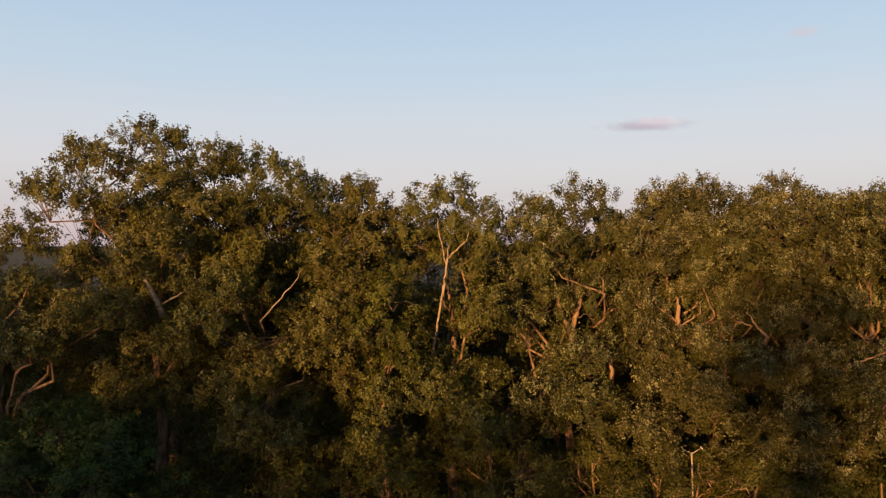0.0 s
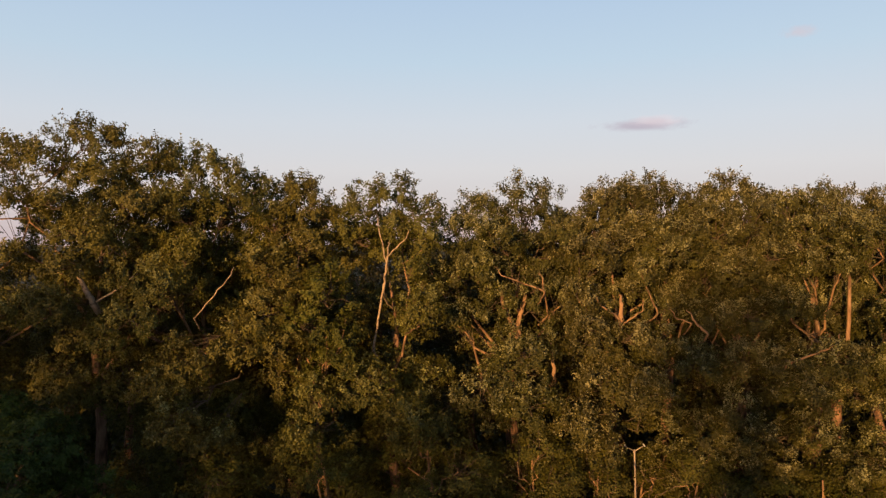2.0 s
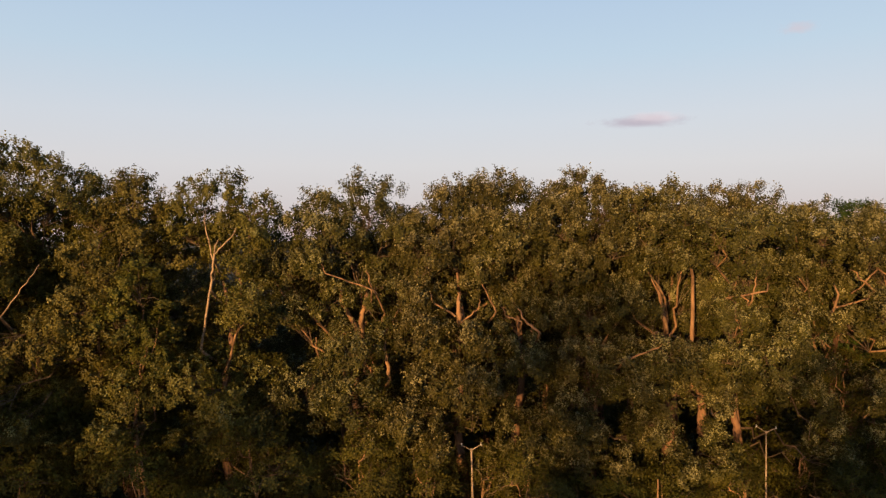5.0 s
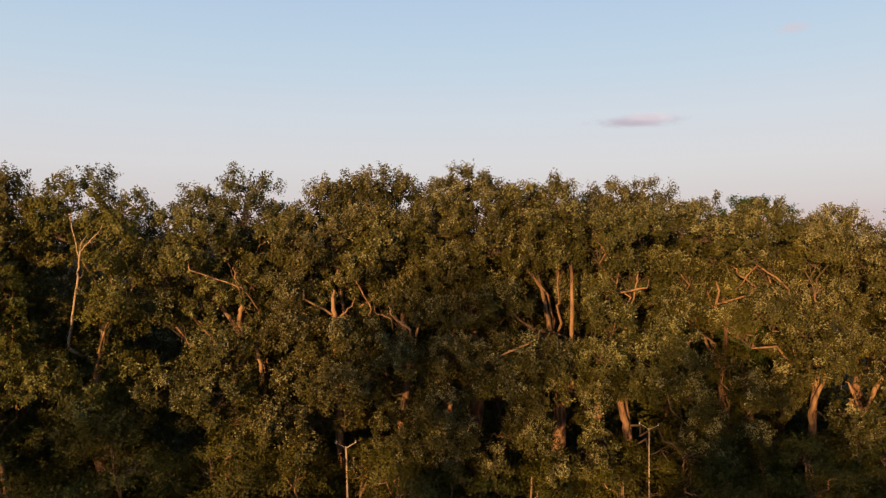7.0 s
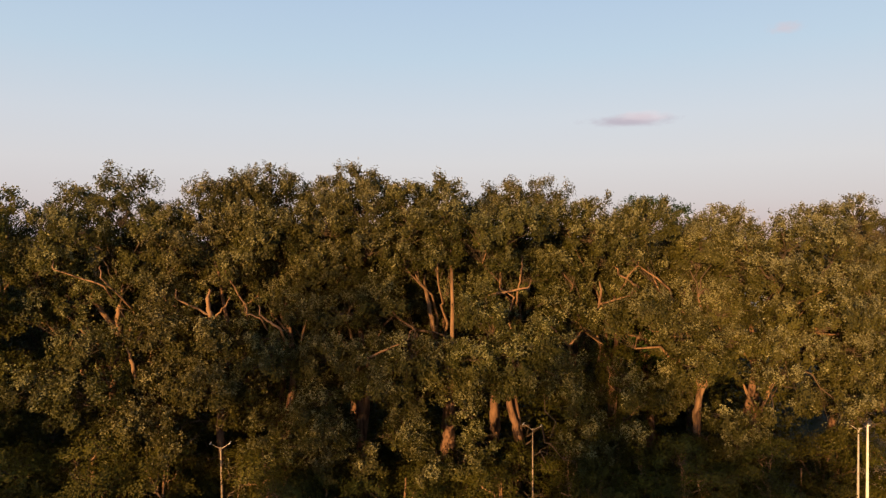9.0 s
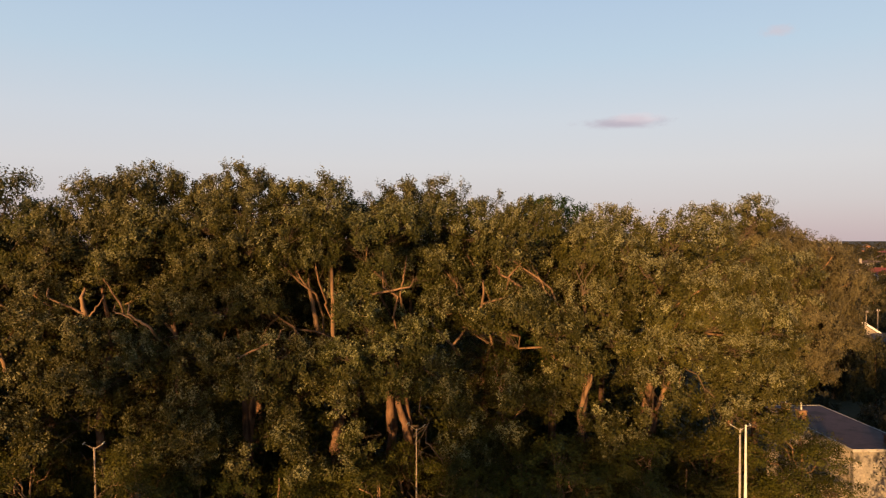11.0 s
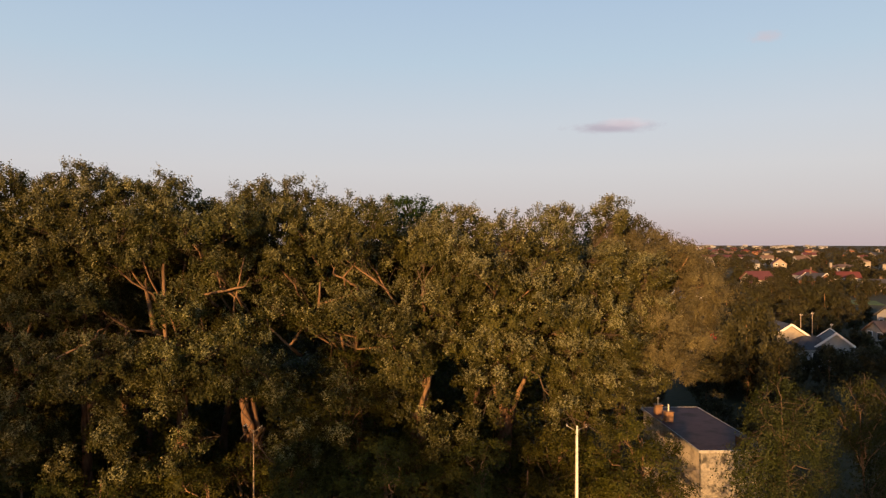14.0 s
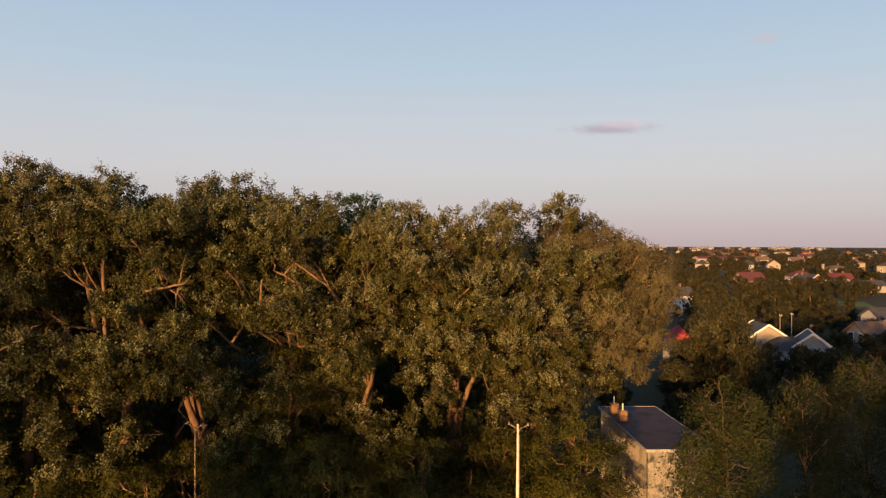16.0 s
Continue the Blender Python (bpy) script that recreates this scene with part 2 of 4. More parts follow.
def curve_points(rng, p0, p1, n, sag, wobble):
    t = np.linspace(0, 1, n)[:, None]
    pts = p0 + (p1 - p0) * t
    pts[:, 2] += sag * np.sin(math.pi * t[:, 0])
    pts[1:-1] += rng.normal(0, wobble, (n - 2, 3))
    return pts


def box_bm(sx, sy, sz, bevel=0.0, at=(0, 0, 0)):
    bm = bmesh.new()
    bmesh.ops.create_cube(bm, size=1, matrix=Matrix.Translation(at) @ Matrix.Diagonal((sx, sy, sz, 1)))
    if bevel:
        bmesh.ops.bevel(bm, geom=bm.edges[:], offset=bevel, segments=2, affect="EDGES")
    return bm


def bm_mesh(name, bm, mat):
    me = bpy.data.meshes.new(name)
    bm.to_mesh(me)
    bm.free()
    me.materials.append(mat)
    return me


# ---- trees ----
KIND = {
    # leaves in a tuft, leaf length and width, spacing of tufts; shoots in a tuft, their length and spread, how far they rise,
    # how much leaves face up, share of pale leaves at the tips, how far round the underside of a clump tufts grow
    "poplar": dict(leaves=220, leaf=(0.112, 0.094), space=0.72, shoots=8, shoot=0.80, spread=0.42, rise=0.9, up=0.1, tips=0.85, under=-0.32),
    # smaller leaves and more pale tips, for poplars painted as more brightly lit
    "sunlit_poplar": dict(leaves=216, leaf=(0.105, 0.088), space=0.68, shoots=8, shoot=0.76, spread=0.42, rise=0.9, up=0.1, tips=1.25, under=-0.4),
    "aspen": dict(leaves=175, leaf=(0.115, 0.095), space=0.64, shoots=6, shoot=0.76, spread=0.6, rise=0.5, up=0.1, tips=0.5, under=-0.3),
    "willow": dict(leaves=230, leaf=(0.10, 0.08), space=0.60, shoots=7, shoot=0.74, spread=0.5, rise=0.5, up=0.1, tips=0.0, under=-0.6),
    "linden": dict(leaves=190, leaf=(0.115, 0.10), space=0.72, shoots=7, shoot=0.62, spread=0.7, rise=0.1, up=0.4, tips=0.0, under=-0.4),
    "ash": dict(leaves=170, leaf=(0.13, 0.09), space=0.74, shoots=7, shoot=0.7, spread=0.6, rise=0.4, up=0.35, tips=0.0, under=-0.4),
    "hornbeam": dict(leaves=130, leaf=(0.125, 0.085), space=0.70, shoots=6, shoot=1.0, spread=0.55, rise=-0.12, up=0.75, flat=0.22, tips=0.0, under=-0.3),
    "birch": dict(leaves=170, leaf=(0.09, 0.07), space=0.80, shoots=5, shoot=1.15, spread=0.36, rise=0.3, up=0.0, droop=1.45, tips=0.0, under=-0.4),
}
HOLLOWS = []
CLEARINGS = ((28.44, 38.5), (12.75, 36.4), (45.0, 37.4))      # the open verge before the lamps


def crown_lobes(rng, H, R, zb, n, small=0.33, cone=0.0):
    """Rounded masses of a crown round the trunk's axis: x, y, z, radius. The top is broad."""
    out = []
    for i in range(n):
        t = (i + 0.5) / n
        r = R * small * rng.uniform(0.75, 1.25)
        z = zb + r * 0.8 + t * (H - zb - r * 1.8) + rng.uniform(-0.5, 0.3)
        reach = R * math.sqrt(math.sin(math.pi * (0.13 + 0.72 * t))) - r * 0.7
        ang = i * 2.39996 + rng.uniform(-0.4, 0.4)
        reach = max(0.0, reach) * (rng.uniform(0.82, 1.05) if i % 4 else rng.uniform(0.3, 0.7))
        if cone:
            reach *= max(0.05, 1.1 - t) ** cone
            r *= max(0.25, 1.15 - t) ** (cone * 0.5)
        out.append((reach * math.cos(ang), reach * math.sin(ang), z, r))
    top_r = R * (0.16 if cone else 0.3)
    out.append((rng.uniform(-0.3, 0.3), rng.uniform(-0.3, 0.3), H - top_r, top_r))
    return out


def leaves_of(rng, pos, axis, k, count, scale, big=1.0):
    """Leaves, a triangle each, set along the shoots of tufts at pos whose outward way is axis."""
    m, shoots = len(pos), k["shoots"]
    per = max(2, count // shoots)
    n = m * shoots * per
    g = axis * 0.6 + np.array((0, 0, k["rise"])) + rng.normal(0, 0.22, (m, 3))
    g /= np.linalg.norm(g, axis=1)[:, None] + 1e-9
    way = g[:, None, :] + rng.normal(0, k["spread"], (m, shoots, 3))
    way[:, :, 2] *= k.get("flat", 1.0)
    way /= np.linalg.norm(way, axis=2)[:, :, None] + 1e-9
    reach = k["shoot"] * scale[:, None] * rng.uniform(0.55, 1.02, (m, shoots))
    base = (pos - g * (0.42 * k["shoot"] * scale)[:, None])[:, None, :] + rng.normal(0, 0.09, (m, shoots, 3)) * k["shoot"]
    t = 0.12 + 0.88 * rng.uniform(0, 1, (m, shoots, per)) ** 0.7
    c = base[:, :, None, :] + way[:, :, None, :] * (reach[:, :, None] * t)[..., None]
    c += rng.normal(0, 1, (m, shoots, per, 3)) * (0.115 * k["shoot"] * (1.25 - 0.5 * t))[..., None]
    if "droop" in k:
        c[..., 2] -= k["droop"] * t ** 2 * reach[:, :, None]
    lit = np.clip(0.13 + 1.1 * axis[:, 2] - 0.25 * np.maximum(axis[:, 1], 0), 0.06, 1.0) * k["tips"]      # young leaves, painted paler on clump tops as if sunlit, fewer behind
    lit_shoot = (rng.uniform(size=(m, shoots)) < lit[:, None]) & (way[:, :, 2] > 0.1)
    pale = (t > 0.42) & lit_shoot[:, :, None] & (rng.uniform(size=t.shape) < 0.7)
    nrm = np.broadcast_to(way[:, :, None, :] * 0.4, c.shape) + axis[:, None, None, :] * 0.6 + rng.normal(0, 0.45, c.shape)
    nrm = (nrm * np.array((1, 1, 0.55)) + np.array((0, 0, k["up"]))).reshape(n, 3)
    nrm /= np.linalg.norm(nrm, axis=1)[:, None]
    c = c.reshape(n, 3)
    u = np.cross(nrm, rng.normal(size=(n, 3)))
    u /= np.linalg.norm(u, axis=1)[:, None]
    w = np.cross(nrm, u)
    f = rng.uniform(0.7, 1.2, n) * big
    L = (k["leaf"][0] * f * 0.5)[:, None]
    W = (k["leaf"][1] * f * 0.6)[:, None]
    return np.stack((c - u * L * 0.9, c + w * W + u * L * 0.35, c - w * W * 0.7 + u * L * 0.8), axis=1), pale.reshape(n)


def in_hollow(px, py, pz, margin=0.0):
    """Where foliage leaves a bare limb in the open: a hollow before it, which widens towards the open side."""
    hit = np.zeros(np.shape(px), dtype=bool)
    for (x0, y0, z0), (x1, y1, z1), r, slant in HOLLOWS:
        for q in (0.2, 0.5, 0.8):
            hx, hy, hz = x0 + (x1 - x0) * q, y0 + (y1 - y0) * q, z0 + (z1 - z0) * q
            ahead = hy - py
            hit |= (ahead > -0.8) & (np.hypot(px - hx - slant * ahead, pz - hz - 0.04 * ahead) < r + margin + 0.05 * np.maximum(ahead, 0))
    return hit


def tree(name, kind, x, y, H, R, zb, seed, label, category="tree", n=None, lobes=(), lean=(0, 0), girth=0.34, fork=0.5,
         sparse=0.08, bark=None, dense=1.0, group="", cut_gaps=True, inner=True, cone=0.0):
    """A tree on the ground at x, y: trunk, limbs, twigs and a crown of single leaves."""
    rng = np.random.default_rng(seed)
    k = KIND[kind]
    bark = bark or BARK
    root = new(name)
    root.location = (x, y, 0)
    tagged(root, label, category, group)
    masses = crown_lobes(rng, H, R, zb, n if n is not None else max(8, int((H - zb) * R / 1.9)), cone=cone)
    if inner and lobes:
        masses = [(mx, my * 0.6 + 1.4, mz, mr) for mx, my, mz, mr in masses]     # the canopy leans to the light
    masses += [(lx - x, ly - y, lz - 0.05, lr * 1.1) for lx, ly, lz, lr in lobes]
    # trunk
    top = H * 0.8
    zt = np.linspace(-0.3, top, 12)
    f = np.clip(zt / top, 0, 1)
    axis_pts = np.stack((lean[0] * f ** 1.3 + 0.22 * np.sin(zt * 0.75 + seed), lean[1] * f + 0.2 * np.cos(zt * 0.67 + seed * 2), zt), 1)
    axis_pts[:2, :2] *= 0.3
    rad = girth * (1 - 0.86 * f ** 0.9) + 0.02
    rad[0] *= 1.35
    verts, faces = [], []
    tube(axis_pts, rad, 10, verts, faces)
    part("trunk", mesh_from("trunk", verts, faces, BARK_LOW if bark is BARK and girth > 0.3 else bark, True), root)
    for p0, p1, fr, _ in BARED.get(name + str(seed), ()):
        p0, p1 = np.array(p0) - (x, y, 0), np.array(p1) - (x, y, 0)
        j = np.array([np.interp(max(0.5, p0[2] - 0.9), zt, axis_pts[:, q]) for q in range(3)])
        span_j = float(np.hypot(j[0] - p0[0], j[1] - p0[1]))
        if span_j > 1.5:      # it grows from a branch behind the leaves
            j = p0 + np.array(((j[0] - p0[0]) * 0.5 / span_j, 1.3, -0.7))
        tip = p1 + (p1 - p0) * 0.15 + np.array((0, 0.6, 0.3))
        pts = np.concatenate((curve_points(rng, j, p0, 5, -0.05, 0.02)[:-1], curve_points(rng, p0, p1, 9, 0.0, 0.018), curve_points(rng, p1, tip, 5, 0.1, 0.04)[1:]))
        lv, lf = [], []
        tube(pts, fr * np.interp(np.arange(17), (0, 4, 12, 16), (1.25, 1.08, 0.75, 0.3)) * rng.uniform(0.93, 1.07, 17), 9, lv, lf)
        part("limb", mesh_from("limb", lv, lf, PALE_BARK if kind == "aspen" else BARK_LOW if fr > 0.2 else BARK, True), root, "bare limb in the evening sun")
    tv, tf = [], []
    all_pos, all_axis, all_scale = [], [], []
    cent = np.array([m[:3] for m in masses])
    crad = np.array([m[3] for m in masses])
    # a few main limbs leave the trunk; lesser branches leave the nearest limb below their mass
    span = np.hypot(cent[:, 0], cent[:, 1])
    high = [q for q in range(len(masses)) if cent[q, 2] > 0.68 * H]
    main = sorted(high, key=lambda q: -span[q])[:5]
    wood = [(axis_pts[q], rad[q]) for q in range(4, 12)]
    order = main + [q for q in range(len(masses)) if q not in main]
    for i in order:
        cx, cy, cz, r = masses[i]
        c = np.array((cx, cy, cz))
        if cut_gaps and bool(in_hollow(cx + x, cy + y, cz)):
            continue
        if i in main:
            zs = float(np.clip(cz - 1.2 * span[i] - rng.uniform(0.3, 1.6), fork * H, top * 0.85))
            zs = min(zs, max(0.8, cz - 0.6))
            j = np.array([np.interp(zs, zt, axis_pts[:, q]) for q in range(3)])
            r0 = min(float(np.interp(zs, zt, rad)) * 0.55, 0.04 + 0.018 * np.linalg.norm(c - j))
            r1 = 0.035
        else:
            cost = [np.linalg.norm(w_[0] - c) + 0.5 * max(0.0, w_[0][2] - cz - 0.5) for w_ in wood]
            q = int(np.argmin(cost))
            j = wood[q][0]
            r0, r1 = min(wood[q][1] * 0.7, 0.02 + 0.009 * np.linalg.norm(c - j)), 0.014
        pts = curve_points(rng, j, c, 8, 0.09 * np.linalg.norm(c - j), 0.065 * np.linalg.norm(c - j) ** 0.7)
        rr = np.linspace(r0, r1, 8)
        lv, lf = [], []
        tube(pts, rr, 7, lv, lf)
        if not (cut_gaps and i not in main and in_hollow(pts[1:6, 0] + x, pts[1:6, 1] + y + 0.4, pts[1:6, 2], -0.2).any()):
            part("limb", mesh_from("limb", lv, lf, bark if i in main else BARK_TWIG, True), root)
        if i in main:
            wood += [(pts[q], rr[q]) for q in range(2, 8)]
        # tufts on this mass
        m = max(6, int(4 * math.pi * r * r / (k["space"] ** 2)))
        g = np.arange(m) + 0.5
        phi = np.arccos(1 - 2 * g / m)
        th = math.pi * (1 + 5 ** 0.5) * g + rng.uniform(0, 6.28)
        d = np.stack((np.cos(th) * np.sin(phi), np.sin(th) * np.sin(phi), np.cos(phi)), 1)
        d += rng.normal(0, 0.16, d.shape)
        p = c + d * r * rng.uniform(0.68, 1.08, m)[:, None]
        keep = rng.uniform(size=m) > sparse
        dist = np.linalg.norm(p[:, None] - cent[None], axis=2) / crad[None]
        dist[:, i] = 9
        keep &= dist.min(1) > 0.8
        keep &= d[:, 2] > k["under"]
        keep &= p[:, 2] > 0.7
        if cut_gaps:
            keep &= ~(in_hollow(p[:, 0] + x, p[:, 1] + y, p[:, 2]) & (rng.uniform(size=m) < 0.7))
            for gx, gy in CLEARINGS:
                ahead = gy - p[:, 1] - y
                keep &= ~((ahead > 0) & (np.abs(p[:, 0] + x - gx) < 0.75 + 0.25 * ahead) & (p[:, 2] < 7.9 + 0.3 * ahead))
        p, d = p[keep], d[keep]
        for q in range(len(p)):
            if p[q, 1] < 1.5:
                s = pts[rng.integers(4, 8)]
                tube(curve_points(rng, s, p[q], 3, 0.08, 0.05), (0.015, 0.010, 0.005), 3, tv, tf)
        all_pos.append(p)
        all_axis.append(d)
        all_scale.append(rng.uniform(0.8, 1.15, len(p)))
    if tv:
        tagged(part("branchwork", mesh_from("branchwork", tv, tf, BARK_TWIG, True), root), kind="stuff")
    pos, ax, sc = np.concatenate(all_pos), np.concatenate(all_axis), np.concatenate(all_scale)
    back = ((pos[:, 1] > 1.2) & (pos[:, 2] < H - 4.5)) | (pos[:, 1] > 3.2)
    side = ~back & (ax[:, 1] > 0.35)
    front = ~back & ~side
    cnt = int(k["leaves"] * dense)
    v = [leaves_of(rng, pos[front], ax[front], k, cnt, sc[front]),
         leaves_of(rng, pos[side], ax[side], k, int(cnt * 0.55), sc[side], 1.25),
         leaves_of(rng, pos[back], ax[back], k, int(cnt * 0.25), sc[back] * 1.15, 1.8)]
    tri, lit_young = np.concatenate([q[0] for q in v]), np.concatenate([q[1] for q in v])
    if kind in LIT_YOUNG:
        part("crown", leaf_mesh("crown", tri, LEAF[kind], lit_young, LIT_YOUNG[kind]), root)
    else:
        part("crown", leaf_mesh("crown", tri, LEAF[kind]), root)
    return root


# bare limbs and stems that the foliage leaves open, by tree: lower end, upper end, radius, how far the opening slants to +x
BARED = {
    "aspen_tree24": (((-0.45, 35.0, 11.6), (0.05, 34.9, 14.6), 0.062, 0.1), ((0.05, 34.9, 14.5), (0.3, 34.8, 16.4), 0.057, 0.05), ((0.25, 34.8, 16.2), (1.2, 34.7, 17.1), 0.036, 0.0), ((0.2, 34.8, 16.0), (-0.2, 34.8, 17.8), 0.036, 0.0)),
    "poplar_tree11": (((6.9, 38.1, 11.8), (6.0, 37.1, 13.8), 0.139, -0.05), ((6.9, 38.0, 12.5), (7.25, 37.7, 14.0), 0.125, -0.05), ((8.3, 36.6, 13.2), (7.7, 34.4, 14.9), 0.051, -0.1), ((7.8, 34.5, 14.5), (5.7, 34.1, 15.3), 0.036, 0.0),
                      ((8.55, 36.2, 9.9), (8.35, 35.8, 11.3), 0.106, 0.0), ((5.0, 38.2, 9.7), (4.6, 37.8, 11.2), 0.077, -0.1)),
    "poplar_tree12": (((12.05, 36.9, 12.6), (12.0, 36.5, 13.7), 0.132, 0.1), ((12.0, 36.7, 12.9), (10.7, 35.8, 13.8), 0.057, 0.05), ((13.9, 36.7, 13.2), (13.0, 36.2, 15.0), 0.046, -0.05), ((12.2, 36.8, 12.7), (13.0, 36.2, 13.4), 0.046, 0.05)),
    "poplar_tree13": (((15.9, 35.2, 12.3), (15.0, 34.7, 13.1), 0.062, 0.05), ((15.0, 34.9, 12.9), (14.2, 35.0, 13.2), 0.036, 0.05)),
    "poplar_tree14": (((19.45, 39.7, 2.0), (19.15, 39.8, 8.7), 0.27, 0.42), ((20.0, 35.2, 10.9), (22.0, 34.6, 11.9), 0.051, 0.0)),
    "poplar_tree15": (((24.05, 40.8, 5.7), (24.0, 40.8, 7.6), 0.33, 0.05), ((24.25, 37.9, 9.0), (24.15, 37.5, 14.9), 0.112, 0.0), ((23.2, 38.8, 11.9), (22.8, 38.8, 14.0), 0.125, 0.05), ((22.9, 38.8, 13.7), (22.2, 38.4, 14.9), 0.051, 0.0)),
    "poplar_tree16": (((26.85, 43.6, 6.0), (26.8, 43.2, 8.0), 0.27, -0.05),),
    "poplar_tree17": (((27.9, 40.9, 5.7), (27.3, 40.3, 8.0), 0.21, 0.0), ((26.1, 38.0, 13.7), (28.1, 37.7, 14.1), 0.062, -0.1), ((27.6, 38.3, 13.6), (27.9, 38.4, 15.2), 0.051, -0.05), ((27.7, 39.9, 12.9), (26.9, 40.1, 13.9), 0.062, 0.2)),
    "poplar_tree18": (((30.35, 38.3, 11.0), (29.3, 37.9, 12.1), 0.062, -0.1), ((30.35, 38.3, 11.0), (30.95, 38.0, 11.8), 0.072, -0.1), ((31.8, 38.4, 12.6), (31.95, 37.9, 13.9), 0.077, 0.0), ((31.9, 38.1, 13.2), (33.5, 37.8, 13.7), 0.051, 0.0), ((33.9, 37.9, 14.1), (32.7, 37.4, 14.8), 0.062, 0.1), ((33.2, 37.6, 14.6), (33.8, 37.5, 15.3), 0.041, 0.1)),
    "poplar_tree19": (((37.05, 38.5, 7.4), (37.65, 38.1, 9.4), 0.125, 0.0), ((37.6, 37.8, 11.2), (38.7, 37.5, 11.8), 0.051, -0.1)),
    "poplar_tree20": (((42.1, 43.1, 4.0), (42.45, 42.8, 6.6), 0.36, -0.1), ((42.4, 42.8, 6.3), (43.25, 42.2, 8.6), 0.158, -0.1), ((42.35, 42.8, 6.2), (41.5, 42.3, 7.6), 0.119, -0.1)),
    "aspen_tree27": (((-12.4, 31.8, 14.1), (-12.9, 31.4, 15.4), 0.132, 0.4), ((-12.4, 31.8, 14.3), (-10.8, 31.4, 15.1), 0.046, 0.3)),
    "aspen_tree26": (((-7.9, 31.4, 13.6), (-6.3, 30.8, 15.3), 0.031, 0.3),),
}
for limbs in BARED.values():
    for p0, p1, fr, slant in limbs:
        HOLLOWS.append((p0, p1, fr + (0.13 if fr < 0.12 else 0.2 if fr < 0.2 else 0.34), slant))
# dark gaps between neighbouring crowns, and pockets where the leaves thin out
HOLLOWS += [((2.5, 40.0, 5.5), (2.3, 40.0, 12.8), 0.55, 0.05), ((31.2, 41.0, 8.8), (31.0, 41.0, 11.8), 0.8, 0.15), ((-2.2, 38.0, 13.4), (-1.6, 38.0, 14.6), 0.5, 0.1)]
pocket = random.Random(77)
for i in range(26):
    hx, hz = -12 + 58 * (i + pocket.random()) / 26, pocket.uniform(7.0, 16.0)
    HOLLOWS.append(((hx, 38.4, hz), (hx + pocket.uniform(-0.3, 0.3), 38.4, hz + pocket.uniform(0.3, 1.0)), pocket.uniform(0.22, 0.38), pocket.uniform(-0.15, 0.25)))





# ---- ground ----
bm = bmesh.new()
bmesh.ops.create_circle(bm, cap_ends=True, segments=96, radius=4800)
tagged(new("ground", bm_mesh("ground", bm, GROUND)), "dark green grassy ground under the trees", "ground", kind="structure")

# ---- the tree row ----
def dome(seed, cx, cy, cz, rx, ry, rz, zlo, p=2.0, skip=()):
    """Clumps over the sunny side of a broad rounded crown."""
    rr = random.Random(seed)
    out, z = [], zlo
    while z < cz + rz - 0.6:
        w = rx * max(0.16 if p == 2 else 0.06, 1 - abs((z - cz) / rz) ** p) ** (1 / p)
        n = max(1, round(2 * w / 2.0))
        for q in range(n):
            x = cx + (max(0.0, w - 0.8) * (2 * q / (n - 1) - 1) if n > 1 else 0.0) + rr.uniform(-0.4, 0.4)
            zz = z + rr.uniform(-0.4, 0.4)
            y = cy - ry * max(0.0, 1 - ((x - cx) / rx) ** 2 - ((zz - cz) / rz) ** 2) ** 0.5 + rr.uniform(-1.1, 1.2)
            if rr.random() > 0.1 and not any((x - a) ** 2 + (zz - b) ** 2 < c * c for a, b, c in skip):
                out.append((x, y, zz, rr.uniform(0.75, 1.5)))
        z += 1.75
    return out


def skirt(seed, x0, x1, n):
    """Low clumps that hang from the lower limbs between two places along the row."""
    rr = random.Random(seed)
    return tuple((x0 + (x1 - x0) * (q + rr.random()) / n, rr.uniform(36.0, 37.8), rr.uniform(5.4, 8.8), rr.uniform(0.85, 1.2)) for q in range(n))


P = "tall silvery-green poplar in evening sun, bare limbs showing"
G_ = "poplars in the row"
row = []
row.append(tree("poplar_tree", "poplar", 6.8, 38.2, 17.9, 4.9, 10.4, 11, P,
         lobes=((8.7, 38.0, 17.3, 1.2), (9.5, 38.4, 17.0, 1.1), (4.2, 37.8, 17.6, 1.15), (6.1, 38.0, 17.2, 1.25), (5, 38.3, 18.5, 0.97), (7.3, 37.8, 18.7, 1.39), (5.6, 36.3, 17, 1.19), (7.8, 36.3, 16.7, 0.91), (3.4, 37.3, 17, 1.08), (3.7, 36.8, 15, 1.21), (4.9, 35.8, 15.6, 0.89), (3.3, 36.3, 13, 1.05), (2.2, 36.8, 15.8, 0.78), (7, 34.8, 11.3, 1.4), (4.7, 34.3, 9.3, 1.37), (6.9, 34.3, 9, 1.37), (3.1, 34.3, 8.7, 1.24), (2.7, 35.8, 10.9, 0.89), (7.8, 36.3, 12.8, 0.77), (5.2, 35.6, 7.9, 0.82), (5.7, 36.1, 5.1, 0.93), (6.1, 36.4, 10.4, 1.2), (7.7, 35.3, 7.1, 0.81), (7.5, 35.9, 5.5, 0.86), (7.3, 36.2, 10.2, 1.18)), group=G_))
